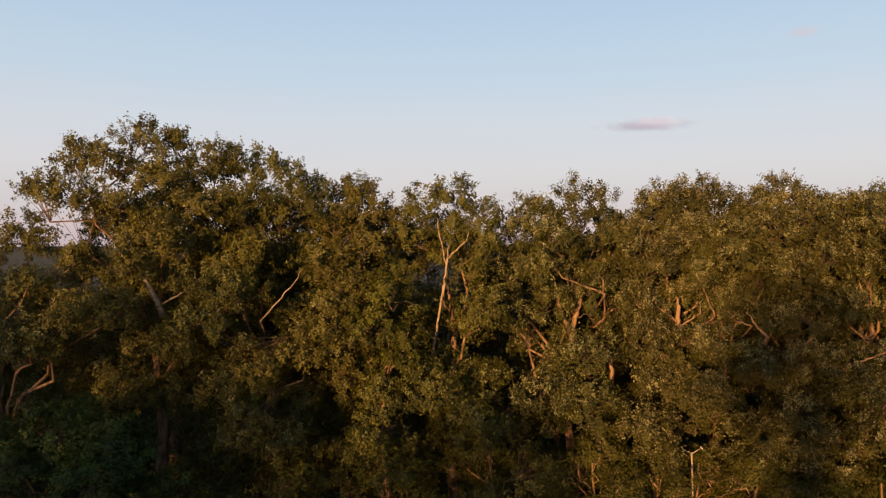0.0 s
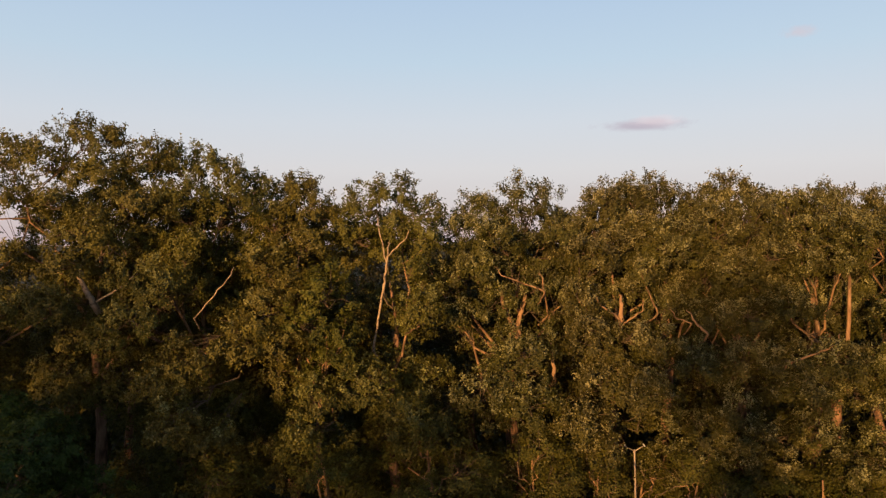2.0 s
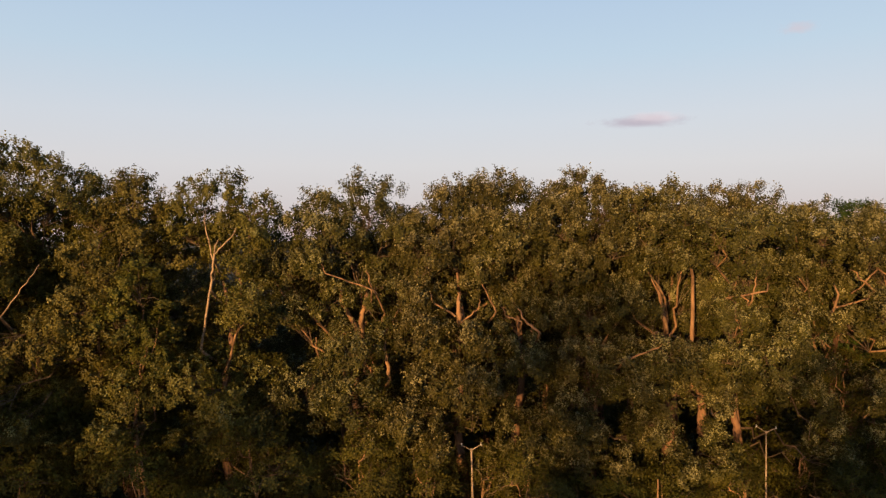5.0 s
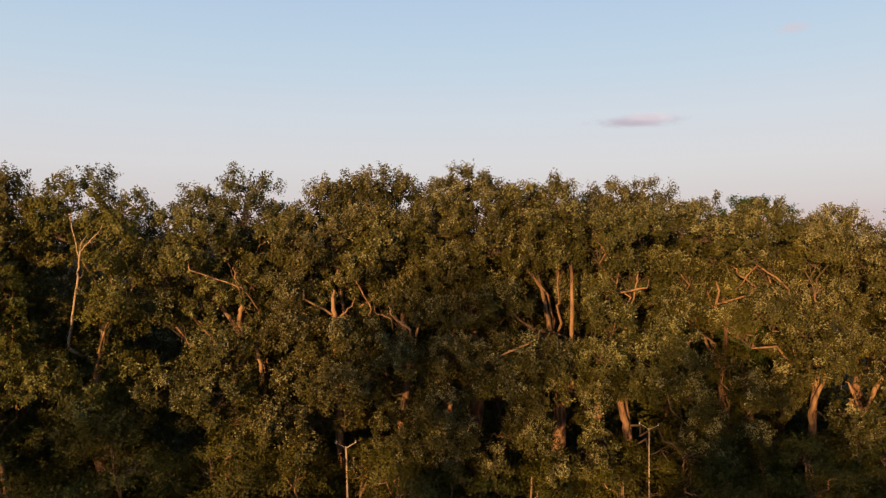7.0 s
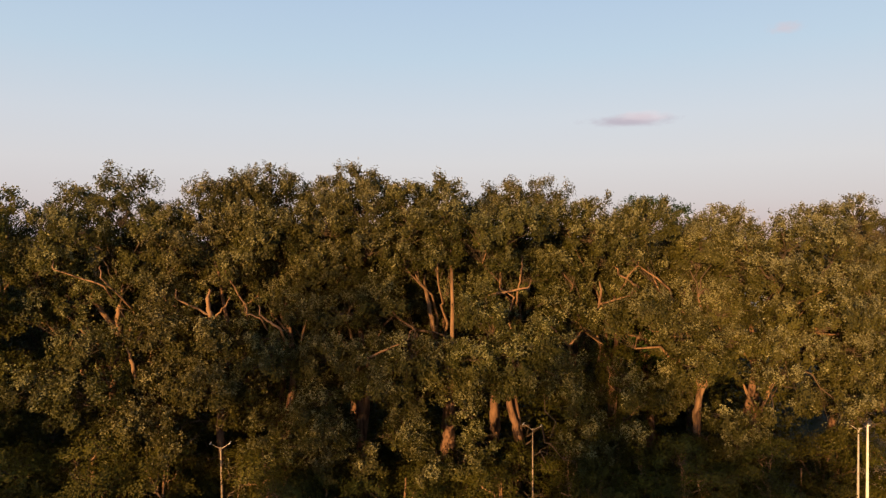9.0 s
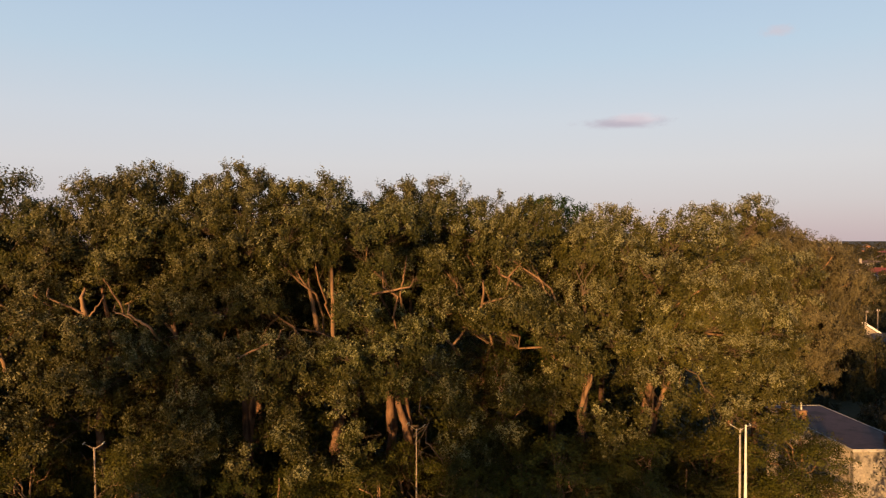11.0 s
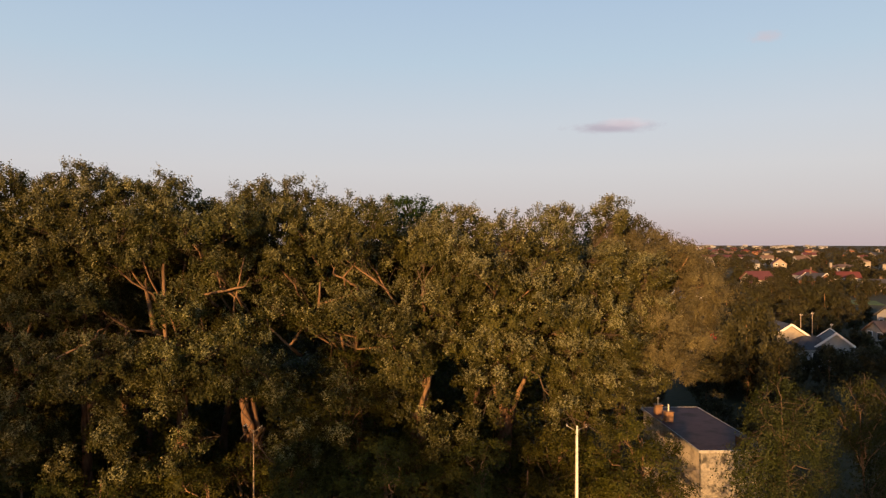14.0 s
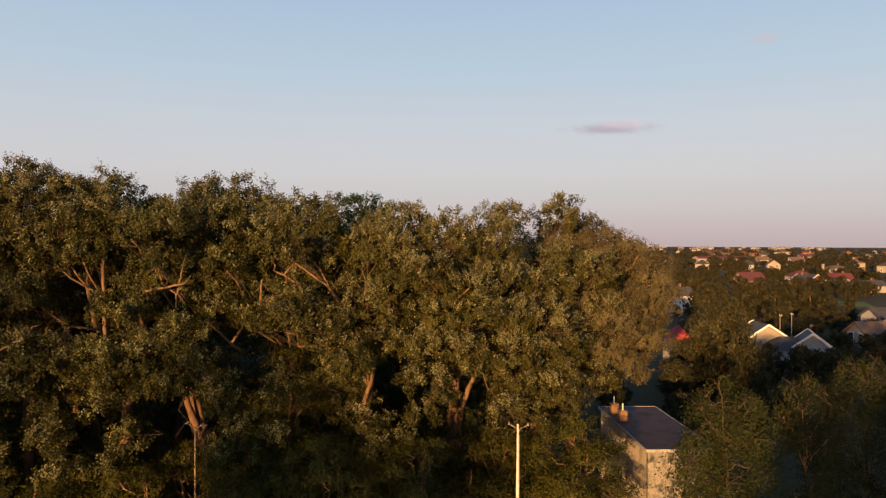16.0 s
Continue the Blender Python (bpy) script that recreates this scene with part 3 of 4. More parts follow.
row.append(tree("poplar_tree", "poplar", 12.2, 38.6, 18.9, 4.6, 10.4, 12, P,
         lobes=((10.4, 36.3, 15.9, 1.05), (11.7, 38.8, 18.7, 1.29), (13.2, 39.3, 19, 1.15), (9.3, 37.8, 17.3, 0.81), (9.8, 36.3, 13.9, 1.05), (10.1, 35.3, 11.8, 1.29), (12.3, 35.3, 11.8, 1.15), (10.6, 35.3, 9.9, 1.15), (12.4, 34.8, 9.2, 1.4), (9.5, 34.3, 7.9, 1.24), (11.1, 35.2, 7.5, 1.01), (10.7, 35.9, 5.7, 1.05), (11.2, 36.3, 9.8, 1.09), (12.6, 35.8, 7.4, 1.01), (13.1, 35.7, 5, 1.03), (12.2, 36.6, 9.9, 0.82), (10.8, 38.8, 17.7, 0.98), (9.9, 37.3, 16.2, 0.94), (10.1, 36.3, 12.8, 1.05), (10.9, 34.8, 6.3, 1.13)), group=G_))
row.append(tree("poplar_tree", "poplar", 15.4, 39.8, 19.6, 4.6, 10.4, 13, P,
         lobes=skirt(300, 13.5, 17.5, 5) + ((13, 40.3, 18.8, 1.34), (14.9, 40.3, 19.1, 1.19), (12.6, 38.8, 17.4, 1.13), (14.8, 37.8, 16.5, 1.54), (13.4, 37.3, 15.3, 0.94), (14.5, 36.8, 13.6, 1.21), (13.5, 35.8, 11.5, 1.17), (15.2, 35.8, 10.7, 1.31), (13.6, 35.3, 9.4, 0.87), (15.8, 35.3, 8, 1.42), (15.7, 35.4, 7.6, 0.94), (15.8, 35.2, 5.9, 0.82), (15.8, 36.1, 10.4, 0.98)), group=G_))
row.append(tree("poplar_tree", "poplar", 19.4, 39.8, 19.7, 5, 10.4, 14, P,
         lobes=skirt(301, 16.5, 21.5, 6) + ((19, 40.3, 19.2, 1.3), (18.1, 40.2, 18.7, 1.2), (20.1, 40.2, 18.7, 1.2), (17.1, 39.8, 18.6, 1.02), (17.4, 38.3, 17.1, 1.41), (19.5, 38.3, 17.7, 1.27), (18, 37.3, 15.3, 1.23), (20, 37.3, 15.9, 1.08), (16.8, 36.8, 12.8, 1.06), (18.8, 36.8, 12.8, 1.21), (18, 35.8, 10.7, 1.31), (19.9, 35.8, 10.7, 1.03), (17.4, 35.8, 8.5, 1.17), (19.6, 35.8, 7.9, 1.17), (18.1, 35, 7.4, 0.93), (17.8, 35.6, 5.7, 0.95), (18.4, 36.5, 9.2, 1.09), (20, 36, 5.5, 0.84), (20.2, 36.8, 9.6, 0.98)), group=G_))
row.append(tree("poplar_tree", "poplar", 24.0, 40.8, 19.0, 4.8, 10.4, 15, P,
         lobes=skirt(302, 21, 26, 7) + ((24.2, 37.0, 8.7, 1.2), (25.7, 36.8, 9.0, 1.1), (22.6, 37.0, 8.4, 1.1), (21.7, 39.3, 18.6, 1.15), (23.7, 39.3, 18.7, 1.15), (22.1, 37.8, 17.1, 1.25), (23.9, 38.3, 17.4, 1.12), (21.7, 36.8, 15.4, 0.92), (23.4, 36.8, 15.6, 0.92), (20.8, 36.3, 13.4, 1.05), (22, 35.3, 10.8, 1.15), (21, 35.3, 9.4, 1.15), (23.8, 35.8, 10.1, 0.89), (21.5, 35.3, 8.3, 1.01), (23, 36.3, 12.3, 0.77), (23.4, 35.8, 10.7, 0.95), (23.4, 35.3, 9.1, 0.93), (23.2, 36.3, 14, 0.79), (23.6, 35, 7.2, 1.15), (22.9, 35.3, 5.3, 1.01), (22.5, 36.8, 10.2, 0.87), (25.1, 35.4, 8, 0.94), (24.9, 36.2, 5.4, 0.91), (25.3, 36.3, 9.7, 0.96)), group=G_))
row.append(tree("poplar_tree", "poplar", 26.8, 43.9, 19.3, 5, 10.4, 16, P,
         lobes=((27.9, 43.3, 18.5, 1.46), (30, 43.3, 18.9, 0.99), (26.4, 41.3, 17.4, 1.22), (28.8, 41.8, 17.1, 1.4)), group=G_))
row.append(tree("poplar_tree", "poplar", 27.9, 41.0, 17, 4.6, 10.4, 17, P,
         lobes=skirt(303, 25.5, 31, 7) + ((27.3, 37.2, 9.4, 1.1), (29.6, 37.4, 8.6, 1.2), (25.5, 37.3, 16.5, 1.37), (27.5, 37.3, 17.1, 1.37), (26.5, 36.8, 15.4, 0.78), (25.7, 35.8, 12.9, 1.17), (28.1, 36.3, 13.4, 1.19), (27, 35.3, 10.8, 1.29), (25.1, 35.3, 10.8, 1.01), (29.1, 35.8, 10.7, 1.17), (26.4, 35.3, 8.3, 1.01), (28.5, 35.8, 7.3, 1.03), (28.5, 35.8, 11.8, 0.95), (28.2, 35.8, 9.3, 0.78), (28.7, 34.6, 7.2, 1.15), (28.8, 36.3, 5.5, 1.17), (27.6, 36.8, 10.1, 1.07), (30.5, 35, 7.3, 0.89), (29.8, 35.5, 5.7, 1.12), (29.8, 36.6, 10.3, 1.17)), group=G_))
row.append(tree("poplar_tree", "poplar", 33.4, 41, 17.5, 4.6, 10.4, 18, P,
         lobes=skirt(304, 30, 34, 5) + ((31.9, 41.3, 17.7, 1.32), (29.6, 39.3, 17.4, 1.15), (31.6, 38.8, 16.5, 1.44), (29.9, 38.3, 15, 0.97), (30, 37.8, 12.7, 1.1)), group=G_))
row.append(tree("poplar_tree", "poplar", 37.4, 38.6, 17.1, 4.8, 10.4, 19, P,
         lobes=((33.2, 38.3, 16.5, 1.41), (34.6, 38.3, 17.1, 1.27), (33.3, 37.3, 14.5, 1.08), (33.7, 36.3, 12.8, 1.33), (32.2, 37.3, 12.2, 1.08), (32.2, 36.8, 9.9, 1.21), (35.4, 35.8, 11.8, 1.17), (36.5, 35.8, 10.7, 1.17), (37.5, 35.6, 7.6, 0.87), (38.5, 36.2, 6.1, 1.13), (37.2, 36.8, 10, 0.82), (34.2, 38.3, 17.3, 1.27), (33.4, 37.3, 15.5, 1.08), (33.9, 37.3, 12.6, 0.94), (36.2, 35.8, 10.3, 1.17)), group=G_))
row.append(tree("poplar_tree", "sunlit_poplar", 42.1, 43.1, 17.0, 5, 12, 20, P,
         lobes=[(38.4, 39.6, 16.7, 1.2), (39.6, 40.2, 17.1, 1.2), (37.5, 39.0, 16.0, 1.2), (38.8, 38.6, 15.4, 1.2)]
         + [q for q in dome(1, 41.6, 41.0, 10.2, 6.0, 5.0, 8.2, 7.4, 2.9, skip=((42.3, 7.3, 1.5),)) if q[0] < 46.3 or q[2] > 7], group=G_, girth=0.42))
row.append(tree("poplar_tree", "sunlit_poplar", 46.8, 42.8, 16.6, 5, 12, 21, P,
         lobes=[q for q in dome(2, 46.4, 43.0, 10.8, 4.4, 3.6, 7.5, 7.0, 3.0) if q[0] < 49 or q[2] > 8.2], group=G_))
row.append(tree("willow_tree", "willow", 49.6, 45.6, 16.4, 3.9, 10.0, 22, "broad rounded grey-green willow ending the tree row",
         lobes=dome(3, 50.1, 45.2, 12.2, 4.4, 4.4, 5.0, 8.7, 2.0)
         + [(50.1 + 3.9 * math.cos(a), 45.0 - 0.5 * math.sin(3 * a), 11.75 + 4.5 * math.sin(a), 1.25 + 0.15 * math.sin(5 * a))
            for a in (math.radians(d) for d in range(-30, 151, 15))]))
tree("ash_tree", "ash", 36.6, 45.2, 17.6, 3.6, 6.0, 23, "dark green ash standing behind the poplars",
     lobes=((36.6, 44.2, 18.0, 1.2), (35.4, 44.0, 17.7, 1.1), (37.8, 44.0, 17.6, 1.1), (36.2, 43.4, 16.8, 1.3), (37.6, 43.2, 16.6, 1.2), (37.2, 42.6, 15.2, 1.2)))
tree("aspen_tree", "aspen", 0.4, 36.2, 18.4, 2.8, 6, 24, "slender aspen with a pale bare forked trunk",
         lobes=((-0.9, 35.3, 18.5, 1.04), (0.5, 35.3, 19, 1.04), (0.7, 36.3, 17.5, 1.05), (-1.4, 35.8, 17, 1.03), (2.3, 36.3, 18.4, 0.68), (-0.3, 36.8, 15.6, 0.92), (1.9, 35.3, 17, 1.01), (1.3, 34.8, 15.4, 0.86), (1.8, 34.3, 13.5, 1.11), (1.3, 33.8, 11.5, 1.22), (-0.6, 33.3, 10, 1.33), (-2.8, 32.3, 9.7, 1.16), (-1.5, 32.3, 8, 1.28), (1.2, 33.3, 8.5, 1.33), (-3.4, 31.3, 8.3, 0.87), (-1.4, 34.8, 7.1, 0.89), (-1.3, 36, 5.5, 0.92), (-2, 36.2, 9.7, 1.03), (0.6, 35.4, 8.1, 1.17), (1.1, 36, 6.2, 0.87), (1.1, 36.9, 10.4, 1.03), (3.3, 35.6, 7.3, 1.03), (2.7, 36.2, 5.1, 1.2), (2.3, 36.3, 10.2, 0.86)), sparse=0.15)
tree("aspen_tree", "aspen", -4.6, 36.6, 18.6, 4.2, 5, 25, "bushy green aspen beside taller trees",
         lobes=((-4.3, 36.3, 19.4, 0.96), (-5, 35.3, 17.8, 1.15), (-3.1, 35.3, 18.3, 1.15), (-3.6, 34.8, 16.7, 0.99), (-5.3, 33.3, 15.9, 1.07), (-4.2, 33.3, 14.9, 0.94), (-5, 32.3, 13.7, 1.03), (-6.1, 31.3, 12.4, 1.23), (-7.9, 30.8, 11.7, 1.21), (-9, 30.3, 10.9, 0.95), (-8.1, 29.8, 9.1, 1.16), (-6.5, 29.8, 8.7, 0.82), (-5.4, 31.3, 10.4, 1.23), (-4.3, 32.3, 12.2, 1.03), (-6.5, 32.8, 7.6, 0.86), (-4.8, 33, 7, 0.99), (-4.1, 33.5, 6.1, 1.17), (-4.7, 33.7, 10.2, 1.17)))
tree("aspen_tree", "aspen", -8.8, 36, 19.4, 4.8, 5, 26, "tall green aspen beside the largest tree",
         lobes=((-9.6, 34.3, 20.4, 1.11), (-9.1, 33.3, 18.5, 1.2), (-7.8, 34.3, 20.2, 0.98), (-7, 34.3, 18.6, 1.37), (-8.8, 33.3, 16.5, 1.07), (-7.1, 32.3, 16.5, 1.16), (-9.3, 31.3, 14.8, 1.23), (-7.6, 31.3, 13.8, 1.11), (-10.3, 30.8, 13.6, 1.21), (-11.3, 30.3, 12.8, 0.84), (-6.1, 35.3, 19.4, 0.87), (-9.9, 32.4, 7.7, 1.04), (-9.3, 32.6, 5.1, 1.13), (-9.9, 34.4, 9.5, 0.99), (-6.8, 33.2, 6, 1.1), (-6.7, 34.1, 9.3, 1.04)))
tree("aspen_tree", "aspen", -13.4, 34.2, 20.3, 5, 7, 27, "largest spreading aspen with an airy crown",
         lobes=((-17.3, 31.3, 19.2, 0.87), (-16.1, 32.3, 20.7, 1.03), (-15.8, 31.3, 18.9, 0.87), (-14.6, 32.3, 20.2, 1.16), (-13.3, 33.3, 21.6, 1.07), (-12.2, 33.3, 21.6, 0.68), (-12.3, 32.3, 19.7, 1.28), (-13.9, 31.3, 18.4, 0.99), (-12.6, 31.3, 17.2, 1.23), (-10.6, 33.3, 20.6, 1.07), (-10.6, 32.3, 18.5, 1.28), (-11.7, 33.3, 17, 0.94), (-13.4, 31.3, 15.8, 0.99)), sparse=0.15, girth=0.42)
tree("aspen_tree", "aspen", -20.6, 33.6, 15.6, 4.2, 4, 28, "lower aspen at the row's shaded end",
         lobes=((-18, 31.3, 17, 1.11), (-16.1, 31.8, 16.2, 0.77), (-17.7, 30.8, 15.1, 0.85), (-15.5, 30.3, 13.9, 1.07), (-13.6, 30.3, 14.2, 0.95), (-17.1, 29.8, 12.6, 1.16)), sparse=0.15)
tree("hornbeam_tree", "ash", -14.5, 27.0, 11.0, 4.8, 2.0, 29, "low round dark tree standing in shade", cut_gaps=False, n=22, inner=False)
tree("linden_tree", "linden", -2.6, 33.2, 15, 2, 8, 30, "bright green linden before the aspens",
         lobes=((-2.3, 32.3, 14.5, 1.28), (-3.3, 32.3, 13, 1.03), (-1.5, 32.3, 13, 0.91), (-2.1, 32.8, 11.4, 1.05)), girth=0.2)
low = []
H_ = "low layered hornbeam under the poplars"
for i, (ux, uy, uh, ur) in enumerate(((-8.0, 32.5, 9.5, 3.6), (-3.0, 33.2, 9.0, 3.4), (2.4, 33.8, 9.5, 3.6), (7.4, 34.5, 8.0, 3.2), (10.6, 34.6, 7.2, 2.8),
                                      (15.4, 35.0, 6.8, 3.0), (17.9, 36.2, 5.4, 2.6), (21.6, 35.6, 6.2, 2.9), (26.4, 36.6, 5.4, 2.8), (33.3, 39.6, 11.0, 3.0),
                                      (35.6, 35.6, 7.0, 2.8), (40.4, 36.6, 6.6, 3.0), (44.6, 39.4, 6.2, 2.8), (48.7, 38.3, 7.5, 3.2), (31.2, 35.6, 5.6, 2.6), (24.3, 38.2, 5.7, 2.4), (27.6, 39.2, 5.6, 2.2), (30.6, 38.6, 6.4, 2.2), (13.4, 37.4, 6.4, 2.4), (37.4, 37.6, 6.6, 2.6), (42.6, 38.4, 5.4, 2.6), (22.4, 37.4, 5.2, 2.4), (33.9, 37.0, 6.2, 2.6), (39.4, 38.4, 6.4, 2.5), (45.8, 39.8, 6.0, 2.4), (16.6, 37.6, 5.8, 2.4))):
    low.append(tree("hornbeam_tree", "hornbeam", ux, uy, uh, ur, 0.8, 60 + i, H_, n=13, girth=0.12, group="hornbeams under the row", dense=0.9))
B_ = "drooping birch with fine hanging twigs"
tree("birch_tree", "birch", 55.0, 35.3, 10.3, 3.1, 0.6, 80, B_, girth=0.09, sparse=0.1, n=36, bark=BARK_TWIG, cone=0.28, group="birches by the building")
tree("birch_tree", "birch", 59.3, 36.0, 9.9, 1.8, 5.4, 81, "thin-topped birch with bare pale upper limbs", girth=0.06, bark=BARK, n=16, cone=0.2, sparse=0.08, group="birches by the building")
tree("birch_tree", "birch", 63.0, 36.5, 10.9, 3.4, 0.8, 82, B_, girth=0.09, sparse=0.1, n=36, bark=BARK_TWIG, cone=0.25, group="birches by the building")
tree("birch_tree", "birch", 58.6, 33.6, 6.0, 2.4, 0.6, 83, "low spreading birch in shade", girth=0.1, n=22, cone=0.3, bark=BARK_TWIG, group="birches by the building")

deep = [tree("poplar_tree", "poplar", -17 + 8 * i, 46, 18.6, 4.8, 7.0 - i, 90 + i, "poplar inside the wood, copied unseen elsewhere to cast shade", dense=0.3, inner=False, cut_gaps=False) for i in range(3)]


# the wood behind the row; then unseen trees added to shade the houses and the row
def stand(what, bx, by, s, turn=180):
    copy_thing(what, Matrix.Identity(4)).matrix_basis = pose(bx, by, 0, 0, 0, turn) @ Matrix.Diagonal((s, s, s, 1))


for i, (bx, by, s) in enumerate(((-24, 44, 0.85), (5, 47, 0.93), (11, 48, 0.95), (18, 48, 0.96), (24, 50, 0.96), (33, 50, 0.9), (41, 50, 0.88), (7, 43.5, 0.88), (14, 44, 0.9), (21, 44, 0.9))):
    stand(deep[i % 3], bx, by, s, 180 + 47 * i)
# unseen poplars added beyond the right edge to shade the near houses
for i, (bx, by, s) in enumerate(((67, 31, 0.7), (72.5, 32, 0.72), (79, 33, 0.74), (86, 34, 0.7))):
    stand(deep[i % 3], bx, by, s, 40 + 70 * i)
# thicket on the ground inside the wood
def bush(seed, H, R):
    rng = np.random.default_rng(seed)
    root = tagged(new("bush"), "dark leafy bush under the trees", "bush", "bushes inside the wood")
    v, f = [], []
    for a in range(5):
        tube(np.array([(0, 0, -0.1), (0.3 * math.cos(a * 1.26), 0.3 * math.sin(a * 1.26), H * 0.3), (R * 0.5 * math.cos(a * 1.26), R * 0.5 * math.sin(a * 1.26), H * 0.7)]), (0.06, 0.04, 0.015), 5, v, f)
    part("stem", mesh_from("stem", v, f, BARK, True), root)
    d = rng.normal(size=(150, 3))
    d /= np.linalg.norm(d, axis=1)[:, None]
    pos = d * np.array((R, R, H * 0.5)) * rng.uniform(0.55, 1.0, 150)[:, None] + np.array((0, 0, H * 0.5))
    k = dict(shoots=5, shoot=1.0, spread=0.6, rise=0.2, leaf=(0.22, 0.15), up=0.6, flat=0.5, tips=0.0)
    part("crown", leaf_mesh("crown", leaves_of(rng, pos, d, k, 40, np.ones(150))[0], LEAF["hornbeam"]), root)
    return root


bushes = [bush(130 + i, 6.2, 2.6) for i in range(2)]
for i in range(2):
    bushes[i].matrix_basis = pose(-29 + 2.2 * i, 45, 0)
for i in range(34):
    stand(bushes[i % 2], -26 + i * 2.25, 44 + 2.2 * math.sin(i * 2.1), 0.85 + 0.35 * math.sin(i * 1.3), i * 77)
for i in range(20):
    stand(bushes[i % 2], -24 + i * 3.3, 39.8 + 1.2 * math.sin(i * 1.7), 0.62 + 0.15 * math.sin(i * 2.3), i * 51)
for i in range(27):
    stand(bushes[i % 2], -36 + i * 3.2, 55 + 1.5 * math.sin(i * 1.9), 1.4 + 0.2 * math.sin(i * 2.7), i * 63)
# tall airy trees further back, unseen and added to thin the low light
airy = tree("aspen_tree", "aspen", -78, -62, 21.6, 4.6, 13.0, 40, "unseen tall airy aspen added to thin the low sun", sparse=0.36, dense=0.32, n=18, cut_gaps=False)
for i, (bx, s) in enumerate(((-76, 1.3), (-68, 1.3), (-60, 1.2), (-30, 1.18), (-17, 1.0), (12, 0.92), (19, 0.95))):
    stand(airy, bx + 9, -62 + 3 * math.sin(i * 2.2), s, i * 97)
# unseen poplars added behind the camera, whose shade darkens the lower row
for i, (bx, by, s) in enumerate(((-66, -40, 1.2), (-58, -42, 1.2), (-50, -38, 0.96), (-42, -40, 1.0), (-34, -41, 0.95), (-26, -39, 0.7), (-19, -41, 0.76), (-11, -40, 0.6),
                                 (-4.5, -40, 0.8), (0, -41, 0.84), (4.5, -40, 0.74), (23.5, -41, 0.84), (31, -40, 1.0), (38, -41, 1.0), (45, -40, 1.0))):
    stand(deep[i % 3], bx + 6, by, s, 180 + 47 * i)

# ---- street lamps ----
def pole_mesh(name, h, r0, r1, mat, sides=14):
    v, f = [], []
    tube(np.array([(0, 0, z) for z in np.linspace(0, h, 6)]), np.linspace(r0, r1, 6), sides, v, f)
    return mesh_from(name, v, f, mat, True)


def street_lamp(x, y, h, mat, r0, label, tilt=0.0, turn=0.0):
    """A tapered post with a collar and two short raised arms, each with a flat lamp head."""
    root = new("street_lamp")
    root.matrix_world = pose(x, y, 0, 0, tilt, turn)
    tagged(root, label, "street lamp", "street lamps along the trees")
    part("post", pole_mesh("post", h, r0, r0 * 0.5, mat), root)
    part("collar", pole_mesh("collar", 0.16, r0 * 0.75, r0 * 0.75, mat), root, loc=(0, 0, h - 0.12))
    for s in (-1, 1):
        v, f = [], []
        tube(np.array([(0, 0, h - 0.05), (0.18 * s, 0, h + 0.06), (0.46 * s, 0, h + 0.22)]), (0.026, 0.023, 0.02), 8, v, f)
        arm = part("arm", mesh_from("arm", v, f, mat, True), root)
        head = box_bm(0.07, 0.26, 0.05, 0.015)
        hd = part("lamp_head", bm_mesh("lamp_head", head, TIN), arm)
        hd.matrix_local = pose(0.48 * s, -0.05, h + 0.27, 12, 0, 0)
        part("lens", bm_mesh("lens", box_bm(0.05, 0.18, 0.012, at=(0, -0.03, -0.03)), PANE), hd)
    return root


street_lamp(45.13, 37.31, 6.75, STEEL, 0.085, "grey street lamp with two raised arms", turn=-10)
street_lamp(28.44, 38.5, 6.55, RUSTY, 0.06, "pale brown street lamp with two raised arms among trees", turn=-25)
street_lamp(12.75, 36.4, 6.3, RUSTY, 0.085, "weathered street lamp leaning slightly among the trees", tilt=-1.2)
pole = tagged(new("tall_pole"), "bright white tapered metal pole before the trees", "pole")
pole.location = (44.93, 36.2, 0)
part("post", pole_mesh("post", 7.2, 0.105, 0.045, PAINT), pole)
part("cap", pole_mesh("cap", 0.08, 0.065, 0.05, PAINT), pole, loc=(0, 0, 7.19))

# ---- building by the row's end ----
bld = tagged(new("utility_building"), "long low plastered building with a flat dark roof", "building")
bld.location = (52.7, 40.0, 0)
BW, BL, BH = 3.7, 10.2, 4.75
part("side_wall", bm_mesh("side_wall", box_bm(0.3, BL - 0.6, BH, at=(0.15, BL / 2, BH / 2)), PLASTER), bld, "cream plaster with dark stains")
part("side_wall", bm_mesh("side_wall", box_bm(0.3, BL - 0.6, BH, at=(BW - 0.15, BL / 2, BH / 2)), PLASTER), bld)
part("end_wall", bm_mesh("end_wall", box_bm(BW, 0.3, BH, at=(BW / 2, 0.15, BH / 2)), PATCHY), bld, "patchy pale peeling plaster")
part("end_wall", bm_mesh("end_wall", box_bm(BW, 0.3, BH, at=(BW / 2, BL - 0.15, BH / 2)), PLASTER), bld)
part("roof", bm_mesh("roof", box_bm(BW + 0.24, BL + 0.24, 0.14, 0.02, at=(BW / 2, BL / 2, BH + 0.075)), FELT), bld, "dark roofing felt")
for sx, sy, ax_, ay in ((BW + 0.3, 0.05, BW / 2, -0.15), (BW + 0.3, 0.05, BW / 2, BL + 0.15), (0.05, BL + 0.24, -0.15, BL / 2), (0.05, BL + 0.24, BW + 0.15, BL / 2)):
    part("fascia", bm_mesh("fascia", box_bm(sx, sy, 0.16, at=(ax_, ay, BH + 0.085)), STEEL), bld, "metal roof edging")
